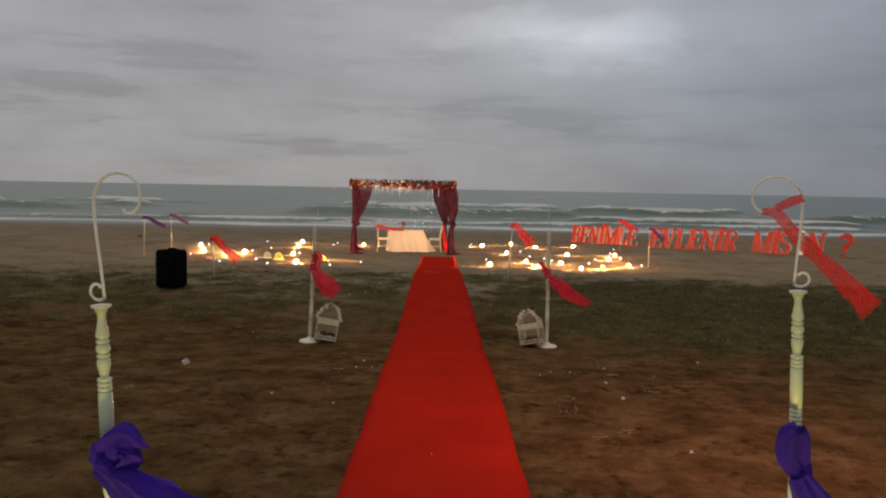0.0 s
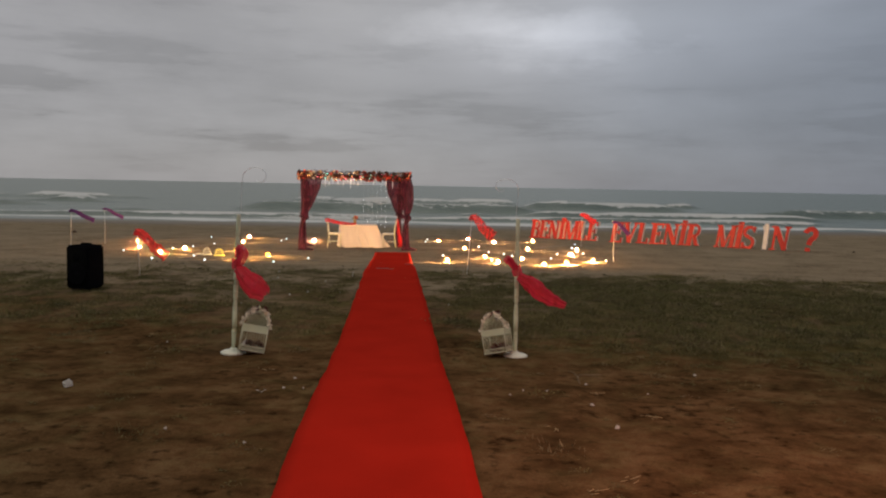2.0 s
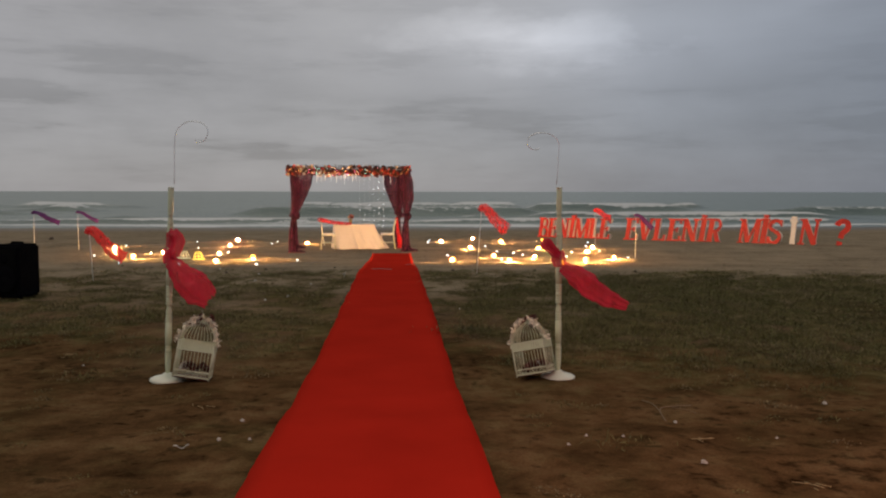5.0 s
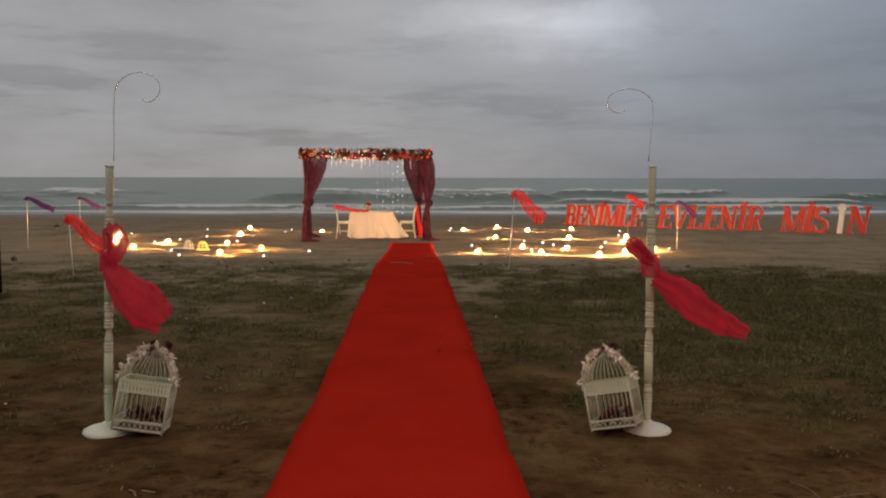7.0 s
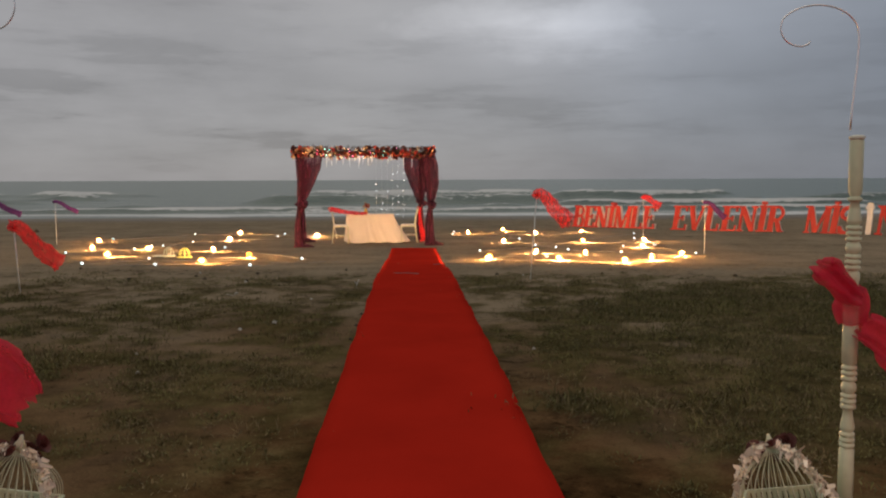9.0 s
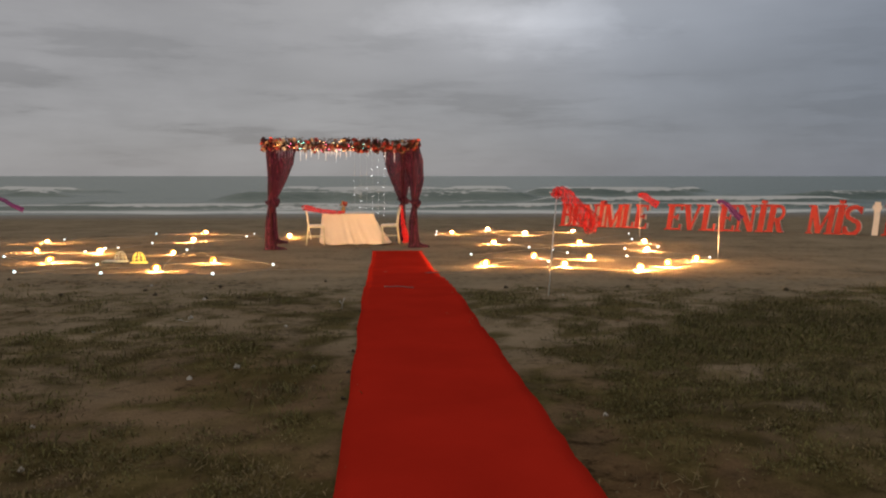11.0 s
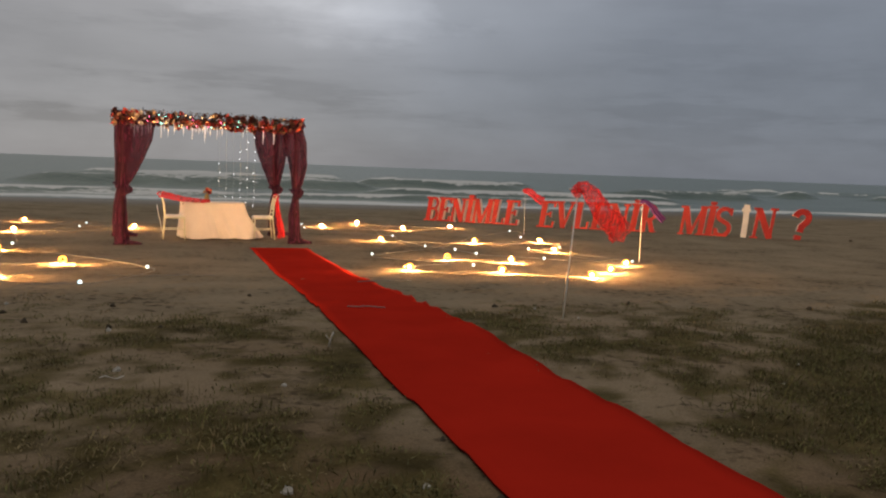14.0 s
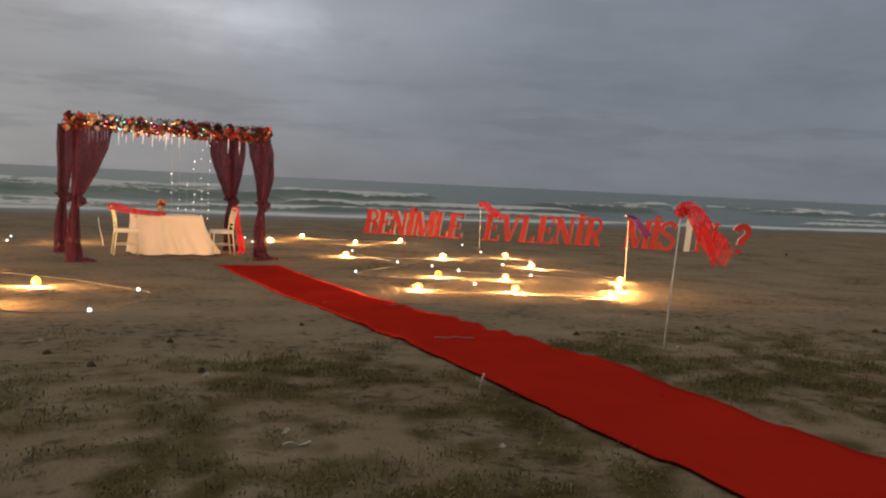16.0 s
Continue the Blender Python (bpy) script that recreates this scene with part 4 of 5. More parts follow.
def table(m, w, d, h):
    tb = thing("table", m, "small dining table hidden under ivory cloth", "table")
    part("tabletop", Build().box(-w / 2, -d / 2, h - 0.03, w / 2, d / 2, h - 0.004), FRAME_WOOD, tb)
    for sx in (-1, 1):
        for sy in (-1, 1):
            part("leg", Build().tube([(sx * (w / 2 - 0.06), sy * (d / 2 - 0.06), 0), (sx * (w / 2 - 0.06), sy * (d / 2 - 0.06), h - 0.03)], 0.02, 8), FRAME_WOOD, tb)
    # cloth: flat on top, falling in folds, blown to one side below
    n, rows = 128, 15
    verts, faces = [], []
    for j in range(rows):
        v = j / (rows - 1)
        for i in range(n):
            a = 2 * math.pi * i / n
            c, s = math.cos(a), math.sin(a)
            k = 1 / max(abs(c) / (w / 2 + 0.006), abs(s) / (d / 2 + 0.006))
            k2 = 1 / (abs(c / (w / 2)) ** 5 + abs(s / (d / 2)) ** 5) ** 0.2
            x, y = c * k, s * k
            fold = (0.012 * math.sin(a * 13 + 1.3) + 0.008 * math.sin(a * 23 + 0.4) + 0.022 * math.sin(a * 5 + 0.6)) * v
            out = 1 + 0.07 * v
            x, y = (x * (1 - v) + c * k2 * v) * out + c * fold * 1.6, (y * (1 - v) + s * k2 * v) * out + s * fold * 1.6
            x += 0.36 * v ** 1.4 * max(0.0, min(1.0, 0.55 + x / w))
            z = h * (1 - v) + 0.012 + 0.01 * v * math.sin(a * 9)
            verts.append((x, y, z))
    faces = [(j * n + i, j * n + (i + 1) % n, (j + 1) * n + (i + 1) % n, (j + 1) * n + i) for j in range(rows - 1) for i in range(n)]
    faces.append(tuple(range(n)))
    cloth = thing("tablecloth", m, "ivory tablecloth hanging to sand and blown sideways", "tablecloth")
    part("cloth", Build().add(verts, faces), WHITE_CLOTH, cloth)


TABLE_AT = (2.05, 1.38)
table(in_pav(*TABLE_AT, 0.0, -6), 1.22, 0.78, 0.73)


def vase(m):
    vs = thing("flower_vase", m @ Matrix.Scale(1.25, 4), "small vase with cream and red flowers on the table", "vase")
    part("vessel", Build().lathe([(0, 0.035), (0.03, 0.045), (0.08, 0.04), (0.11, 0.028), (0.125, 0.034)], 16), SOCKET, vs)
    rnd = random.Random(4)
    for i in range(16):
        a, r = rnd.uniform(0, 6.28), 0.07 * math.sqrt(rnd.random())
        put_flower(vs, rnd.choice(("cream", "cream", "red", "cream")), (r * math.cos(a), r * math.sin(a), 0.13 + rnd.uniform(0, 0.09)), rnd.uniform(1.0, 1.5), rnd)


vase(in_pav(TABLE_AT[0] - 0.1, TABLE_AT[1] + 0.05, 0.742))


def chair(m, label):
    ch = thing("banquet_chair", m, label, "chair", "chairs at the table")
    w, d, h = 0.20, 0.20, 0.45
    part("seat", Build().box(-w, -d, h - 0.03, w, d, h), WHITE_PAINT, ch)
    part("cushion", Build().box(-w + 0.015, -d + 0.015, h, w - 0.015, d - 0.015, h + 0.03), LETTER_WHITE, ch)
    for sx in (-1, 1):
        part("leg", Build().tube([(sx * 0.18, d - 0.02, h - 0.03), (sx * 0.18, d - 0.01, 0)], 0.014, 8), WHITE_PAINT, ch)
        part("back_post", Build().tube([(sx * 0.18, -d - 0.03, 0), (sx * 0.18, -d + 0.02, h), (sx * 0.18, -d - 0.005, 0.7), (sx * 0.18, -d - 0.06, 0.92)], 0.014, 8), WHITE_PAINT, ch)
        part("stretcher", Build().tube([(sx * 0.18, -d, 0.2), (sx * 0.18, d - 0.02, 0.2)], 0.009, 6), WHITE_PAINT, ch)
    for z, y in ((0.90, -d - 0.055), (0.84, -d - 0.04), (0.62, -d + 0.005), (0.55, -d + 0.01)):
        part("rail", Build().tube([(-0.18, y, z), (0.18, y, z)], 0.011, 6), WHITE_PAINT, ch)
    for i in range(6):
        x = -0.13 + i * 0.052
        part("spindle", Build().tube([(x, -d + 0.005, 0.62), (x, -d - 0.04, 0.84)], 0.007, 6), WHITE_PAINT, ch)
    for z in (0.14, 0.26):
        part("stretcher", Build().tube([(-0.18, d - 0.015, z), (0.18, d - 0.015, z)], 0.009, 6), WHITE_PAINT, ch)
    return ch


# one chair backs to the open side, the other stands across the table
L_CHAIR, R_CHAIR = in_pav(1.27, 1.2, 0, -96), in_pav(3.02, 1.05, 0, 84)
chair(L_CHAIR, "white spindle-back banquet chair with red sash at the table")
chair(R_CHAIR, "white spindle-back banquet chair with hanging red cloth")
s1 = thing("chair_sash", L_CHAIR, "red tulle sash round chair back, blown over table", "fabric")
part("wrap", pleated([(-0.22, -0.27, 0.86), (0.0, -0.285, 0.88), (0.22, -0.27, 0.88)], [0.05, 0.06, 0.05], [0.03, 0.035, 0.03], 5, 0.25, (0, 0, 1), 26, 51), RED_TULLE, s1)
part("tail", pleated([(0.2, -0.26, 0.9), (0.21, -0.1, 0.86), (0.2, 0.15, 0.81), (0.16, 0.45, 0.78), (0.12, 0.68, 0.775)], [0.07, 0.06, 0.05, 0.045, 0.03], [0.03, 0.025, 0.02, 0.02, 0.012], 5, 0.3, (0, 0, 1), 26, 52), RED_TULLE, s1)
s2 = thing("chair_sash", R_CHAIR, "bright red cloth hanging from chair back to the sand", "fabric")
part("wrap", pleated([(-0.20, -0.27, 0.88), (0.0, -0.285, 0.88), (0.20, -0.27, 0.88)], [0.05, 0.06, 0.05], [0.03, 0.035, 0.03], 5, 0.25, (0, 0, 1), 26, 53), RED_TULLE, s2)
part("tail", pleated([(-0.05, -0.285, 0.86), (-0.05, -0.31, 0.6), (-0.06, -0.36, 0.3), (-0.07, -0.40, 0.03)], [0.08, 0.10, 0.13, 0.17], [0.025, 0.03, 0.04, 0.05], 6, 0.3, (1, 0, 0), 30, 54), RED_TULLE, s2)


# ---------- block letters ----------
def arc(cx, cz, rx, rz, a0, a1, n=10):
    return [(cx + rx * math.cos(radians(a0 + (a1 - a0) * i / n)), cz + rz * math.sin(radians(a0 + (a1 - a0) * i / n))) for i in range(n + 1)]


T, S = 0.20, 0.10  # thick and thin strokes, in letter heights


def strokes(ch):
    """Lines and their thickness, in letter heights, and the letter's width."""
    serif = lambda x, z, w=0.15: ([(x - w, z), (x + w, z)], 0.075)
    foot, head = 0.0375, 0.9625
    if ch == "I" or ch == "i":
        return [([(0.16, 0), (0.16, 1)], T), serif(0.16, foot, 0.16), serif(0.16, head, 0.16)], 0.32
    if ch in "BEL":
        out = [([(0.17, 0), (0.17, 1)], T), serif(0.14, foot), serif(0.14, head)]
        if ch == "E":
            out += [([(0.2, 0.045), (0.6, 0.045)], 0.09), ([(0.2, 0.955), (0.58, 0.955)], 0.09), ([(0.2, 0.51), (0.46, 0.51)], 0.085), ([(0.575, 0.0), (0.575, 0.25)], 0.075), ([(0.555, 1.0), (0.555, 0.77)], 0.075), ([(0.44, 0.4), (0.44, 0.62)], 0.06)]
        if ch == "L":
            out += [([(0.2, 0.045), (0.56, 0.045)], 0.09), ([(0.54, 0.0), (0.54, 0.28)], 0.08)]
        if ch == "B":
            out += [([(0.2, 0.955)] + arc(0.36, 0.74, 0.16, 0.215, 90, -90) + [(0.2, 0.525)], 0.105), ([(0.2, 0.53)] + arc(0.37, 0.285, 0.19, 0.245, 90, -90) + [(0.2, 0.045)], 0.115)]
        return out, 0.62
    if ch == "R":
        return [([(0.17, 0), (0.17, 1)], T), serif(0.14, foot), serif(0.14, head), ([(0.2, 0.955)] + arc(0.37, 0.715, 0.17, 0.24, 90, -90) + [(0.2, 0.475)], 0.11), ([(0.34, 0.5), (0.52, 0.04)], 0.17), serif(0.55, foot, 0.1)], 0.66
    if ch == "N":
        return [([(0.13, 0), (0.13, 1)], 0.10), ([(0.6, 0), (0.6, 1)], 0.10), ([(0.13, 0.97), (0.6, 0.03)], T), serif(0.13, foot, 0.12), serif(0.10, head, 0.12), serif(0.6, head, 0.12)], 0.74
    if ch == "M":
        return [([(0.12, 0), (0.12, 1)], 0.10), ([(0.74, 0), (0.74, 1)], 0.18), ([(0.14, 0.98), (0.42, 0.05)], 0.18), ([(0.72, 0.98), (0.42, 0.05)], 0.09), serif(0.12, foot, 0.11), serif(0.74, foot, 0.14), serif(0.11, head, 0.11), serif(0.75, head, 0.13)], 0.88
    if ch == "V":
        return [([(0.11, 0.98), (0.34, 0.02)], 0.19), ([(0.58, 0.98), (0.35, 0.02)], 0.09), serif(0.11, head, 0.14), serif(0.58, head, 0.11)], 0.68
    if ch == "S":
        return [(arc(0.29, 0.745, 0.21, 0.20, 20, 180, 10) + arc(0.29, 0.735, 0.21, 0.19, 185, 262, 6) + arc(0.29, 0.27, 0.22, 0.225, 85, -180, 16), 0.14), ([(0.5, 0.72), (0.5, 0.97)], 0.065), ([(0.07, 0.04), (0.07, 0.3)], 0.065)], 0.58
    return [(arc(0.27, 0.74, 0.2, 0.205, 170, -50, 16) + [(0.29, 0.46), (0.27, 0.28)], 0.20), ([(0.25, 0.0), (0.25, 0.17)], 0.19)], 0.54


def stroke_mesh(b, pts, thick, h, y0, y1):
    """A flat stroke of even thickness, extruded in y."""
    p = [Vector((x * h + 0.13 * z * h, z * h)) for x, z in pts]
    t = thick * h / 2
    left, right = [], []
    for i, q in enumerate(p):
        a, c = p[max(i - 1, 0)], p[min(i + 1, len(p) - 1)]
        way = (c - a).normalized()
        o = Vector((-way.y, way.x)) * t
        left.append(q + o)
        right.append(q - o)
    n = len(p)
    verts = [(v.x, y, v.y) for y in (y0, y1) for v in left + right]
    m = 2 * n
    faces = []
    for i in range(n - 1):
        faces += [(i, i + 1, n + i + 1, n + i), (m + i, m + n + i, m + n + i + 1, m + i + 1), (i, m + i, m + i + 1, i + 1), (n + i, n + i + 1, m + n + i + 1, m + n + i)]
    faces += [(0, n, m + n, m), (n - 1, m + n - 1, m + 2 * n - 1, 2 * n - 1)]
    b.add(verts, faces)


def joined(name, lines, h, spans):
    """One solid from the strokes of a letter."""
    made = []
    for (pts, thick), (y0, y1) in zip(lines, spans):
        b = Build()
        stroke_mesh(b, pts, thick, h, y0, y1)
        me = b.mesh(name, LETTER_RED, False)
        solid = bmesh.new()
        solid.from_mesh(me)
        bmesh.ops.recalc_face_normals(solid, faces=solid.faces[:])
        solid.to_mesh(me)
        solid.free()
        made.append(new(name, me))
    for other in made[1:]:
        mod = made[0].modifiers.new("union", "BOOLEAN")
        mod.operation, mod.solver, mod.object = "UNION", "EXACT", other
    me = bpy.data.meshes.new_from_object(made[0].evaluated_get(bpy.context.evaluated_depsgraph_get()))
    me.name = name
    for ob in made:
        bpy.data.objects.remove(ob)
    return me


def block_letter(ch, m, h, deep, white=False):
    shown = {"i": "İ"}.get(ch, ch)
    ob = thing("block_letter", m, "plain white standing letter İ on the beach" if white else f"red block letter {shown} with pale sides on the beach", "letter", "letters of the marriage question")
    lines, width = strokes(ch)
    if white:
        lines = [([(0.16, 0), (0.13, 0.55), (0.08, 1.08)], 0.17)]
    dots = [q for q in lines if ch == "?"][1:]
    lines = [q for q in lines if q not in dots]
    for name, mat, some in (("side", LETTER_WHITE if white else LETTER_SIDE, lines), ("face", LETTER_WHITE if white else LETTER_RED, lines), ("dot", LETTER_RED, dots)):
        if not some:
            continue
        if name == "side":
            me = joined(name, [(p, w * 0.985) for p, w in some], h, [(0.012, deep - 0.002 * i) for i in range(len(some))])
        else:
            me = joined(name, some, h, [(-0.002 * i, (0.014 if name == "face" else deep) + 0.001 * i) for i in range(len(some))])
        me.materials.clear()
        me.materials.append(mat)
        part(name, me, None, ob)
    if ch == "i" and not white:
        part("dot", Build().box(0.29 * h - 0.085, 0.0, h + 0.03, 0.29 * h + 0.085, deep * 0.9, h + 0.13).box(0.29 * h - 0.02, 0.02, h - 0.01, 0.29 * h + 0.02, deep * 0.6, h + 0.04), LETTER_RED, ob, "dark red dot on short peg", smooth=False)
    if white:
        part("crossbar", Build().box(0.21 * h - 0.12, 0.004, h * 0.86, 0.21 * h + 0.12, deep * 0.5, h * 0.97), LETTER_WHITE, ob, smooth=False)
    return width * h


def word(text, a, b, h, deep, sizes=None):
    """Letters spread evenly from a to b over the sand."""
    a, b = Vector(a), Vector(b)
    turn = math.degrees(math.atan2(b.y - a.y, b.x - a.x))
    widths = [strokes("i" if c == "!" else c)[1] * h for c in text]
    gap = ((b - a).length - sum(widths)) / max(1, len(text) - 1)
    u = 0.0
    for i, c in enumerate(text):
        p = a + (b - a).normalized() * u
        wob = noise.noise((i * 1.7, a.x, 2)) * 4
        block_letter("i" if c == "!" else c, pose(p.x, p.y, land_z(p.x, p.y) - 0.015, -3 + wob * 0.6, wob * 0.3, turn + wob), h * (1 + 0.02 * wob * 0.3), deep, c == "!")
        u += widths[i] + gap


word("BENiMLE", (1.22, 38.9), (3.98, 36.7), 0.83, 0.18)
word("EVLENiR", (4.45, 36.0), (7.72, 34.3), 0.86, 0.18)
word("MiS", (8.15, 33.75), (9.42, 32.95), 0.88, 0.18)
word("!N", (9.62, 32.85), (10.48, 32.4), 0.90, 0.18)
word("?", (10.9, 32.3), (11.4, 32.1), 0.88, 0.18)


# ---------- string lights on the sand ----------
def warm_bulb():
    ob = thing("light_bulb", Matrix(), "glowing warm filament bulb of a string light on sand", "light bulb", "warm bulbs on the sand")
    # globe made larger than the bulb and glowing, to act as its halo
    part("globe", Build().lathe([(0.006, 0.014), (0.013, 0.032), (0.036, 0.048), (0.062, 0.054), (0.088, 0.050), (0.11, 0.036), (0.127, 0.022), (0.132, 0.018)], 18), WARM_HALO, ob, "oversized bulb globe glowing orange as its glare halo")
    part("filament", Build().blob((0, 0, 0.066), 0.0115, 10, 7), FILAMENT, ob, "white-hot filament")
    part("socket", Build().lathe([(0.128, 0.019), (0.14, 0.021), (0.155, 0.019), (0.165, 0.01)], 12), SOCKET, ob)
    return ob


def small_led():
    ob = thing("led_ball", Matrix(), "small glowing white ball light on the sand", "light", "small lights on the sand")
    part("globe", Build().blob((0, 0, 0.020), 0.020, 12, 8), COOL_BULB, ob, "glowing white ball")
    part("socket", Build().lathe([(0.0, 0.014), (0.012, 0.014)], 8, Matrix.Translation((0, 0, -0.004))), CABLE, ob)
    return ob


WARM_AT = """-12.0 27.9 -10.6 24.9 -8.75 22.0 -9.15 24.6 -7.5 24.4 -8.6 28.6 -9.5 32.1 -6.0 20.2 -5.9 22.2 -6.75 30.6 -2.42 32.4 -1.35 34.4 -1.11 28.3 -1.18 22.1 -0.19 32.2 -0.33 24.3
0.01 21.9 0.85 28.3 1.19 33.5 0.66 23.8 2.6 28.8 2.25 26.4 1.2 21.3 1.75 22.2 2.5 23.6""".split()
SMALL_AT = """-10.3 23.3 -7.8 19.5 -12.2 29.0 -9.6 25.0 -9.5 26.3 -9.7 26.1 -7.6 21.5 -6.6 19.6 -10.9 31.7 -9.4 27.9 -7.7 25.7 -5.0 19.6 -7.9 30.6 -8.1 32.0 -4.72 21.7 -2.9 33.7 -1.57 24.9
-2.8 32.1 -0.73 29.9 -0.32 27.2 0.16 26.4 0.4 25.5 -0.14 23.0 2.8 32.8 2.5 30.4 1.8 27.0 1.5 24.8 2.64 27.6 3.0 24.4""".split()
pairs = lambda s: [(float(a), float(b)) for a, b in zip(s[::2], s[1::2])]
WARM_AT, SMALL_AT = pairs(WARM_AT), pairs(SMALL_AT)


def bulb_pose(i, x, y, lying):
    return on_land(x, y, 47 * i % 360, 0.058 if lying else 0.004, (84 + 8 * math.sin(i * 2.1) if lying else 0, 6 * math.cos(i * 1.3)))


first = None
for made, spots in ((warm_bulb, WARM_AT), (small_led, SMALL_AT)):
    first = made()
    first.matrix_basis = bulb_pose(0, *spots[0], made is warm_bulb)
    for i, (x, y) in enumerate(spots[1:]):
        copy_thing(first, bulb_pose(i + 1, x, y, made is warm_bulb))


def cable(spots, seed, label):
    """One wire lying on the sand from light to light."""
    rnd = random.Random(seed)
    left = sorted(spots)
    at = left.pop(0)
    order = [at]
    while left:
        at = min(left, key=lambda q: (q[0] - at[0]) ** 2 + (q[1] - at[1]) ** 2)
        left.remove(at)
        order.append(at)
    pts = []
    for a, b in zip(order, order[1:]):
        far = math.hypot(b[0] - a[0], b[1] - a[1])
        for k in range(3):
            u = k / 3
            off = 0.0 if k == 0 else rnd.uniform(-0.12, 0.12) * min(far, 2.0)
            pts.append((a[0] + (b[0] - a[0]) * u - (b[1] - a[1]) / max(far, 0.1) * off + 0.05, a[1] + (b[1] - a[1]) * u + (b[0] - a[0]) / max(far, 0.1) * off, 0))
    line = [(p.x, p.y, land_z(p.x, p.y) + 0.008) for p in smoothed(pts, 6)]
    tagged(part("light_cable", Build().tube(line, 0.004, 5), CABLE), label, "cable")


for k, keep in enumerate((lambda p: p[0] < -4, lambda p: p[0] >= -4)):
    cable([p for p in WARM_AT if keep(p)], 3 + k, "thin pale string-light cable lying between warm bulbs")
    cable([p for p in SMALL_AT if keep(p)], 7 + k, "thin pale string-light cable lying between small lights")


def loose_wire(x, y, turn, ln, seed, lift=0.0):
    rnd = random.Random(seed)
    pts = [(ln * (i / 9 - 0.5), rnd.uniform(-0.03, 0.03) * (0 < i < 9), 0) for i in range(10)]
    m = pose(x, y, 0, 0, 0, turn)
    line = []
    for p in smoothed(pts, 5):
        q = m @ p
        line.append((q.x, q.y, land_z(q.x, q.y) + 0.012 + lift))
    tagged(part("loose_cable", Build().tube(line, 0.005, 5), CABLE), "loose tangle of pale cable lying flat", "cable")


loose_wire(-4.35, 20.6, 5, 1.2, 1)
loose_wire(-2.15, 17.55, 8, 0.33, 2, 0.03)
loose_wire(-1.75, 20.3, 20, 0.7, 3)
loose_wire(-7.2, 20.9, 10, 1.6, 4)


def lantern(m, lit=True):
    """A low cage of bent wires over a flat tray; the unlit one lies open on a pale board with its shadow built as a
    black block.
    """
    ln = thing("cage_lantern", m, "small glowing yellow-green wire cage lantern on sand" if lit else "unlit white wire cage lantern lying open on the sand", "lantern")
    wire = YELLOW_LANTERN if lit else WHITE_PAINT
    for turn in (0, 45, 90, 135):
        hoop = [(0.125 * math.cos(a), 0.0, 0.03 + 0.20 * math.sin(a) ** 0.8) for a in np.linspace(0.001, math.pi - 0.001, 15)]
        part("wire_hoop", Build().tube(hoop, 0.0065, 6, pose(0, 0, 0, 0, 0, turn)), wire, ln)
    for z, r in ((0.10, 0.121), (0.17, 0.092)):
        part("ring", Build().tube([(r * math.cos(a), r * math.sin(a), z) for a in np.linspace(0, 2 * math.pi, 25)], 0.0045, 5), wire, ln)
    part("tray", Build().lathe([(0.0, 0.150), (0.012, 0.168), (0.030, 0.170), (0.036, 0.15), (0.038, 0.02)], 28), wire, ln)
    if not lit:
        part("board", Build().box(-0.36, -0.14, 0.012, 0.10, 0.14, 0.032), WHITE_PAINT, ln, "flat pale board", pose(0, 0, 0.0, 0, 0, 0), False)
        # black box that stands for the shadow beneath the board
        part("underside", Build().box(-0.34, -0.13, -0.02, 0.09, 0.13, 0.012), BLACK, ln, "black block in place of the shadow under the board", pose(0, 0, 0), False)
    return ln


lantern(on_land(-7.17, 22.12, 20) @ Matrix.Scale(0.85, 4))
lantern(on_land(-7.5, 22.14, 4, 0.02) @ Matrix.Scale(0.8, 4), False)
lean_stick = Build().tube([(0, 0, -0.03), (-0.03, 0.0, 0.2), (-0.08, 0.0, 0.38), (-0.11, 0.01, 0.60)], 0.011, 7)
tagged(part("leaning_stick", lean_stick, HOOK_PAINT, None, "", on_land(-5.95, 29.9)), "thin bent white stick leaning in the sand", "stick")


# ---------- litter and driftwood ----------
def scrap(x, y, s, seed, name="paper_scrap", mat=None, label="small scrap of white litter on the sand"):
    rnd = random.Random(seed)
    b = Build()
    rows = [(-s * 0.3, s * 0.2), (-s * 0.1, s * 0.5), (s * 0.2, s * 0.42), (s * 0.45, s * 0.15)]
    s *= 0.8
    b.lathe(rows, 7)
    b.v = [(x_ * rnd.uniform(0.5, 1.3), y_ * rnd.uniform(0.5, 1.3), z_ * rnd.uniform(0.6, 1.2)) for x_, y_, z_ in b.v]
    tagged(part(name, b, mat or LITTER, None, "", on_land(x, y, rnd.uniform(0, 360), s * 0.1), False), label, "litter", "scraps on the sand")


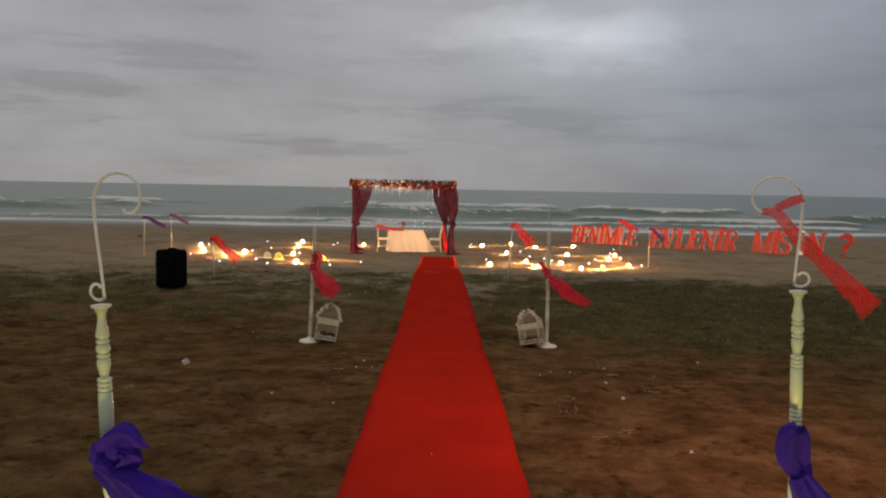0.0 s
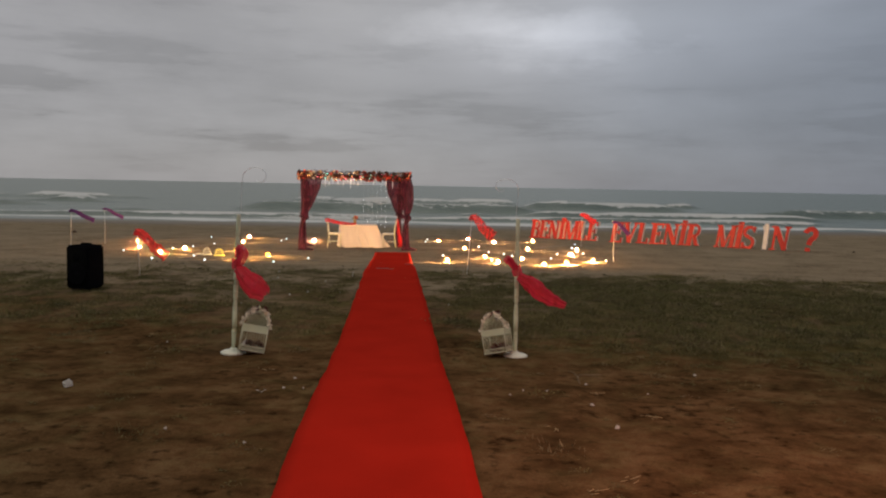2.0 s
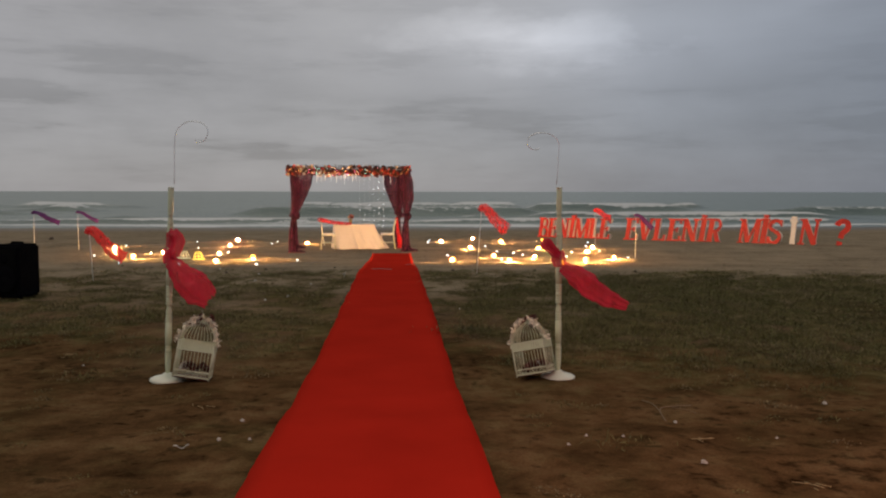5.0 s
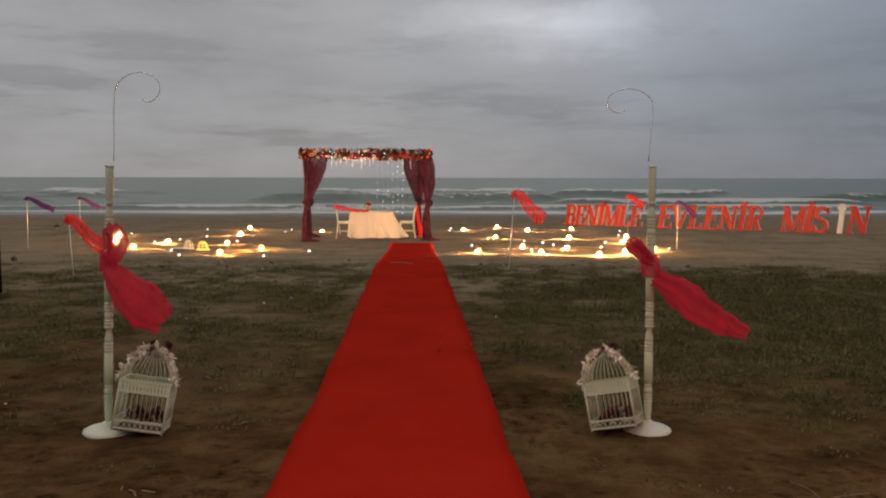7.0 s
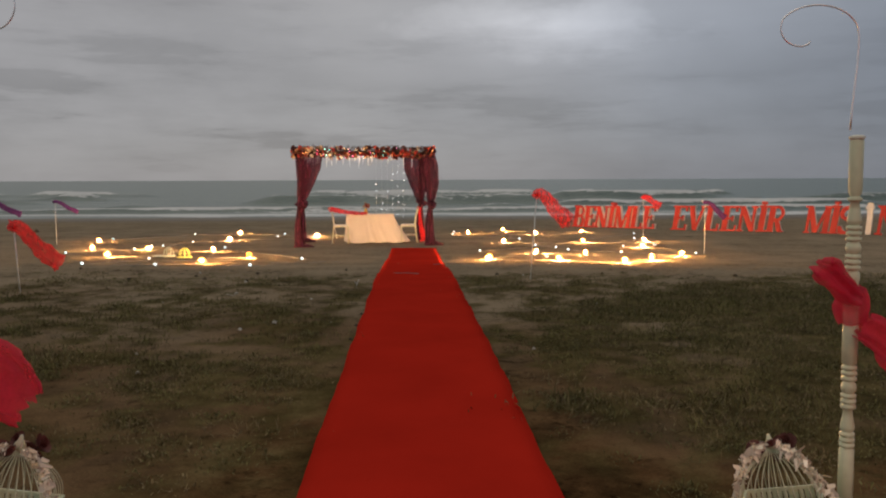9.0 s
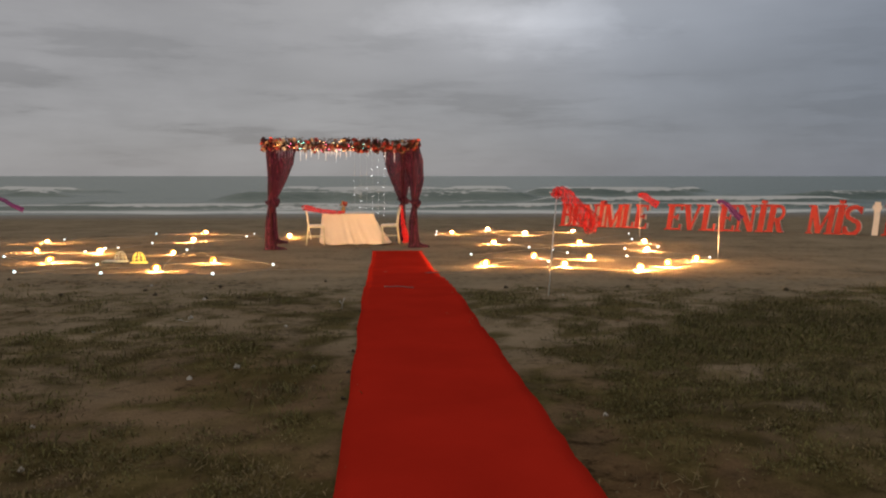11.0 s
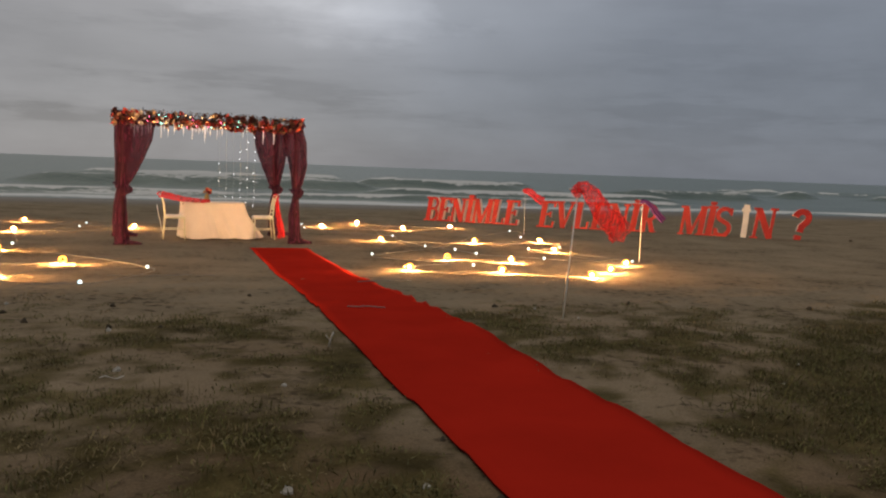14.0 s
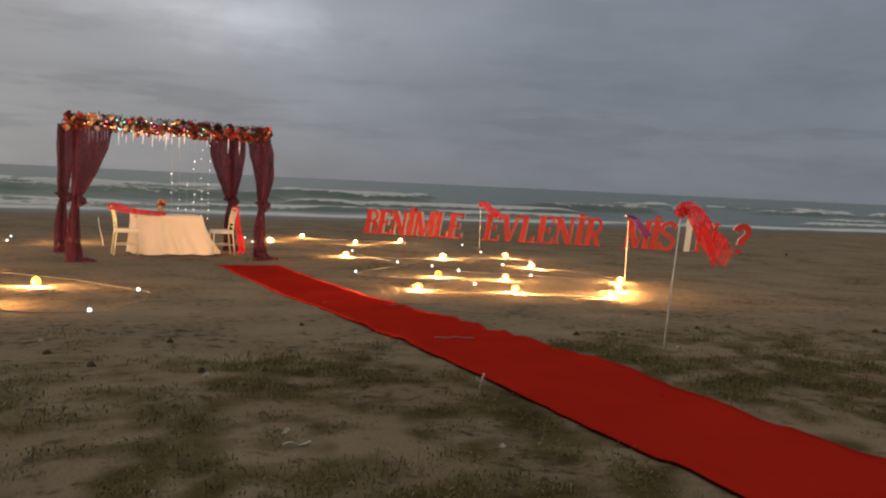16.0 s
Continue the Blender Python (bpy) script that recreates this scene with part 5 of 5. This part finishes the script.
for i, (x, y, s) in enumerate(((-2.97, 7.2, 0.09), (1.31, 5.22, 0.03), (-2.69, 13.45, 0.05), (-3.1, 9.3, 0.02), (-1.75, 6.1, 0.025), (-1.2, 5.9, 0.02), (1.0, 6.6, 0.04), (0.9, 7.2, 0.03), (-3.0, 11.6, 0.03), (-1.45, 10.3, 0.02), (0.6, 7.6, 0.02),
                               (-4.2, 14.6, 0.03), (-3.3, 12.2, 0.03), (-2.9, 13.2, 0.04), (-4.0, 16.5, 0.04), (-2.75, 14.9, 0.03), (-5.1, 17.8, 0.04), (1.9, 8.5, 0.03), (-0.4, 6.9, 0.02), (-0.35, 17.3, 0.03), (-0.6, 17.8, 0.03), (-1.4, 7.79, 0.028), (-1.37, 7.35, 0.025), (-1.23, 7.38, 0.018), (0.42, 7.62, 0.018), (0.32, 7.47, 0.022), (0.93, 7.99, 0.024), (1.37, 7.69, 0.016),
                               (-3.66, 15.24, 0.045), (-2.2, 13.43, 0.035), (0.14, 14.98, 0.03), (0.52, 15.43, 0.03), (-0.51, 12.55, 0.03))):
    scrap(x, y, s, 60 + i)
scrap(carpet_x(4.75) + 0.02, 4.75, 0.035, 99)
for i, (x, y, s) in enumerate(((12.7, 32.1, 0.13), (-5.0, 17.4, 0.06), (-4.67, 16.88, 0.055), (-5.6, 16.7, 0.05), (-4.03, 16.63, 0.06), (-4.24, 17.69, 0.055), (-3.66, 16.55, 0.04), (-0.95, 17.9, 0.06), (-7.2, 18.4, 0.06), (-3.2, 18.6, 0.05), (0.5, 18.3, 0.06), (2.2, 17.9, 0.06), (-17, 33, 0.2), (-8.5, 17.6, 0.12))):
    scrap(x, y, s, 160 + i, "driftwood_lump", DRIFTWOOD, "dark lump of driftwood and weed on the sand")
for i, y in enumerate((12.7, 13.3, 14.0, 14.9, 15.9, 17.0)):
    scrap(carpet_x(y) - 0.49, y, 0.032, 230 + i, "carpet_stone", DRIFTWOOD, "dark stone holding down the carpet edge")
for i, (x, y) in enumerate(((0.75, 5.35), (0.95, 5.55), (0.6, 6.4), (1.3, 6.9), (1.0, 7.6), (-3.4, 9.6), (-2.9, 6.0), (-1.7, 8.0))):
    rs = random.Random(300 + i)
    straw = Build()
    for k in range(4):
        q = Vector((rs.gauss(0, 0.03), rs.gauss(0, 0.03), 0.004 + 0.004 * k))
        d = Vector((rs.gauss(0, 0.05), rs.gauss(0, 0.03), rs.uniform(0, 0.01)))
        straw.tube([q - d * 0.45, q, q + d * 0.45], 0.002, 4)
    tagged(part("straw_wisp", straw, STRAW, None, "", on_land(x, y, 40 * i, 0.004)), "wisp of pale dry straw on the sand", "straw", "scraps on the sand")
stick = Build().tube([(0, 0, 0), (0.01, 0.0, 0.06), (0.03, 0.01, 0.11)], 0.006, 6).tube([(0.01, 0, 0.05), (-0.02, 0.01, 0.09)], 0.004, 5)
tagged(part("white_twig", stick, LITTER, None, "", on_land(-2.5, 15.95, 0, -0.01)), "pale twig standing in sand beside carpet", "twig")


for i, (x, y, ln, turn) in enumerate(((-3.64, 15.02, 0.12, 8), (-1.5, 7.2, 0.07, 15))):
    strip = Build().add([(ln * (u - 0.5), w * (0.006 + 0.003 * math.sin(u * 9 + i)), 0.012 + 0.008 * math.sin(u * 7 + i) + dz) for dz in (0.0, 0.003) for u in np.linspace(0, 1, 9) for w in (-1, 1)],
                        [(2 * k, 2 * k + 1, 2 * k + 3, 2 * k + 2) for k in range(8)] + [(18 + 2 * k, 18 + 2 * k + 2, 18 + 2 * k + 3, 18 + 2 * k + 1) for k in range(8)])
    tagged(part("litter_strip", strip, LITTER, None, "", on_land(x, y, turn, 0.002)), "thin curled strip of white litter on sand", "litter", "scraps on the sand")
branch = Build()
for line, r in (([(-0.01, -0.17, 0), (-0.02, 0.0, 0.02), (0.01, 0.12, 0.03), (0.14, 0.2, 0.025), (0.28, 0.29, 0.01)], 0.004), ([(-0.02, 0.03, 0.02), (-0.04, 0.25, 0.025), (-0.10, 0.42, 0.01)], 0.0028), ([(0.1, 0.17, 0.02), (0.2, 0.14, 0.015), (0.27, 0.05, 0.01)], 0.0022)):
    branch.tube([(x, y, z + 0.012) for x, y, z in smoothed(line, 4)], r, 6)
tagged(part("dry_branch", branch, DRY_TWIG, None, "", on_land(0.89, 8.12) @ Matrix.Scale(0.7, 4)), "pale dry forked twig lying on brown sand", "twig")


# ---------- low beach plants ----------
def build_grass():
    """Low tufts: a ragged cushion of small leaves with a few taller stems."""
    rnd = random.Random(42)
    green, dry = Build(), Build()
    count = 0
    while count < 9000:
        x, y = rnd.uniform(-10, 9), 3.0 + 16.5 * rnd.random()
        if rnd.random() < 0.25:
            x, y = rnd.uniform(-24, 28), rnd.uniform(9, 19.5)
        c = plant_cover(x, y)
        near = float(smoothstep(6.5, 10.5, y))
        if rnd.random() > (c * 1.3 - 0.28) * (0.3 + 0.7 * near) + 0.05 or abs(x - carpet_x(y)) < 0.66 or min(math.hypot(x - q[0], y - q[1]) for q in SECOND) < 0.55:
            continue
        count += 1
        z = land_z(x, y)
        size = rnd.uniform(0.5, 1.0) * (0.55 + 0.75 * c) * (0.65 + 0.35 * near) * rnd.choices((1.0, 1.7, 2.7), (0.87, 0.10, 0.03))[0]
        b = dry if rnd.random() < 0.28 else green
        wide, stems = 0.08 * size, rnd.random() < 0.18
        for k in range(int(22 + 26 * size)):
            gx, gy = rnd.gauss(0, 1), rnd.gauss(0, 1)
            px, py = x + gx * wide, y + gy * wide * 0.8
            crown = max(0.15, 1 - 0.4 * math.hypot(gx, gy))
            a, up = rnd.uniform(0, 6.28), rnd.uniform(0.15, 1.3)
            s, w = rnd.uniform(0.014, 0.034) * size * (0.5 + crown), rnd.uniform(0.0022, 0.0048)
            if stems and k % 6 == 0:
                s, w, up = s * 2.0, 0.0022, rnd.uniform(1.0, 1.5)
            dx, dy, dz = s * math.cos(a) * math.cos(up), s * math.sin(a) * math.cos(up), s * math.sin(up)
            ox, oy, h = -w * math.sin(a), w * math.cos(a), z + rnd.uniform(-0.003, 0.018) * crown
            i = len(b.v)
            b.v += [(px, py, h), (px + dx * 0.5 + ox, py + dy * 0.5 + oy, h + dz * 0.6), (px + dx, py + dy, h + dz), (px + dx * 0.5 - ox, py + dy * 0.5 - oy, h + dz * 0.6)]
            b.f.append((i, i + 1, i + 2, i + 3))
    tagged(part("beach_grass", green, GRASS, smooth=False), "sparse low green plants growing on the sand", "grass", kind="stuff")
    tagged(part("dry_grass", dry, DRY_GRASS, smooth=False), "sparse dry straw-coloured grass on the sand", "grass", kind="stuff")


build_grass()
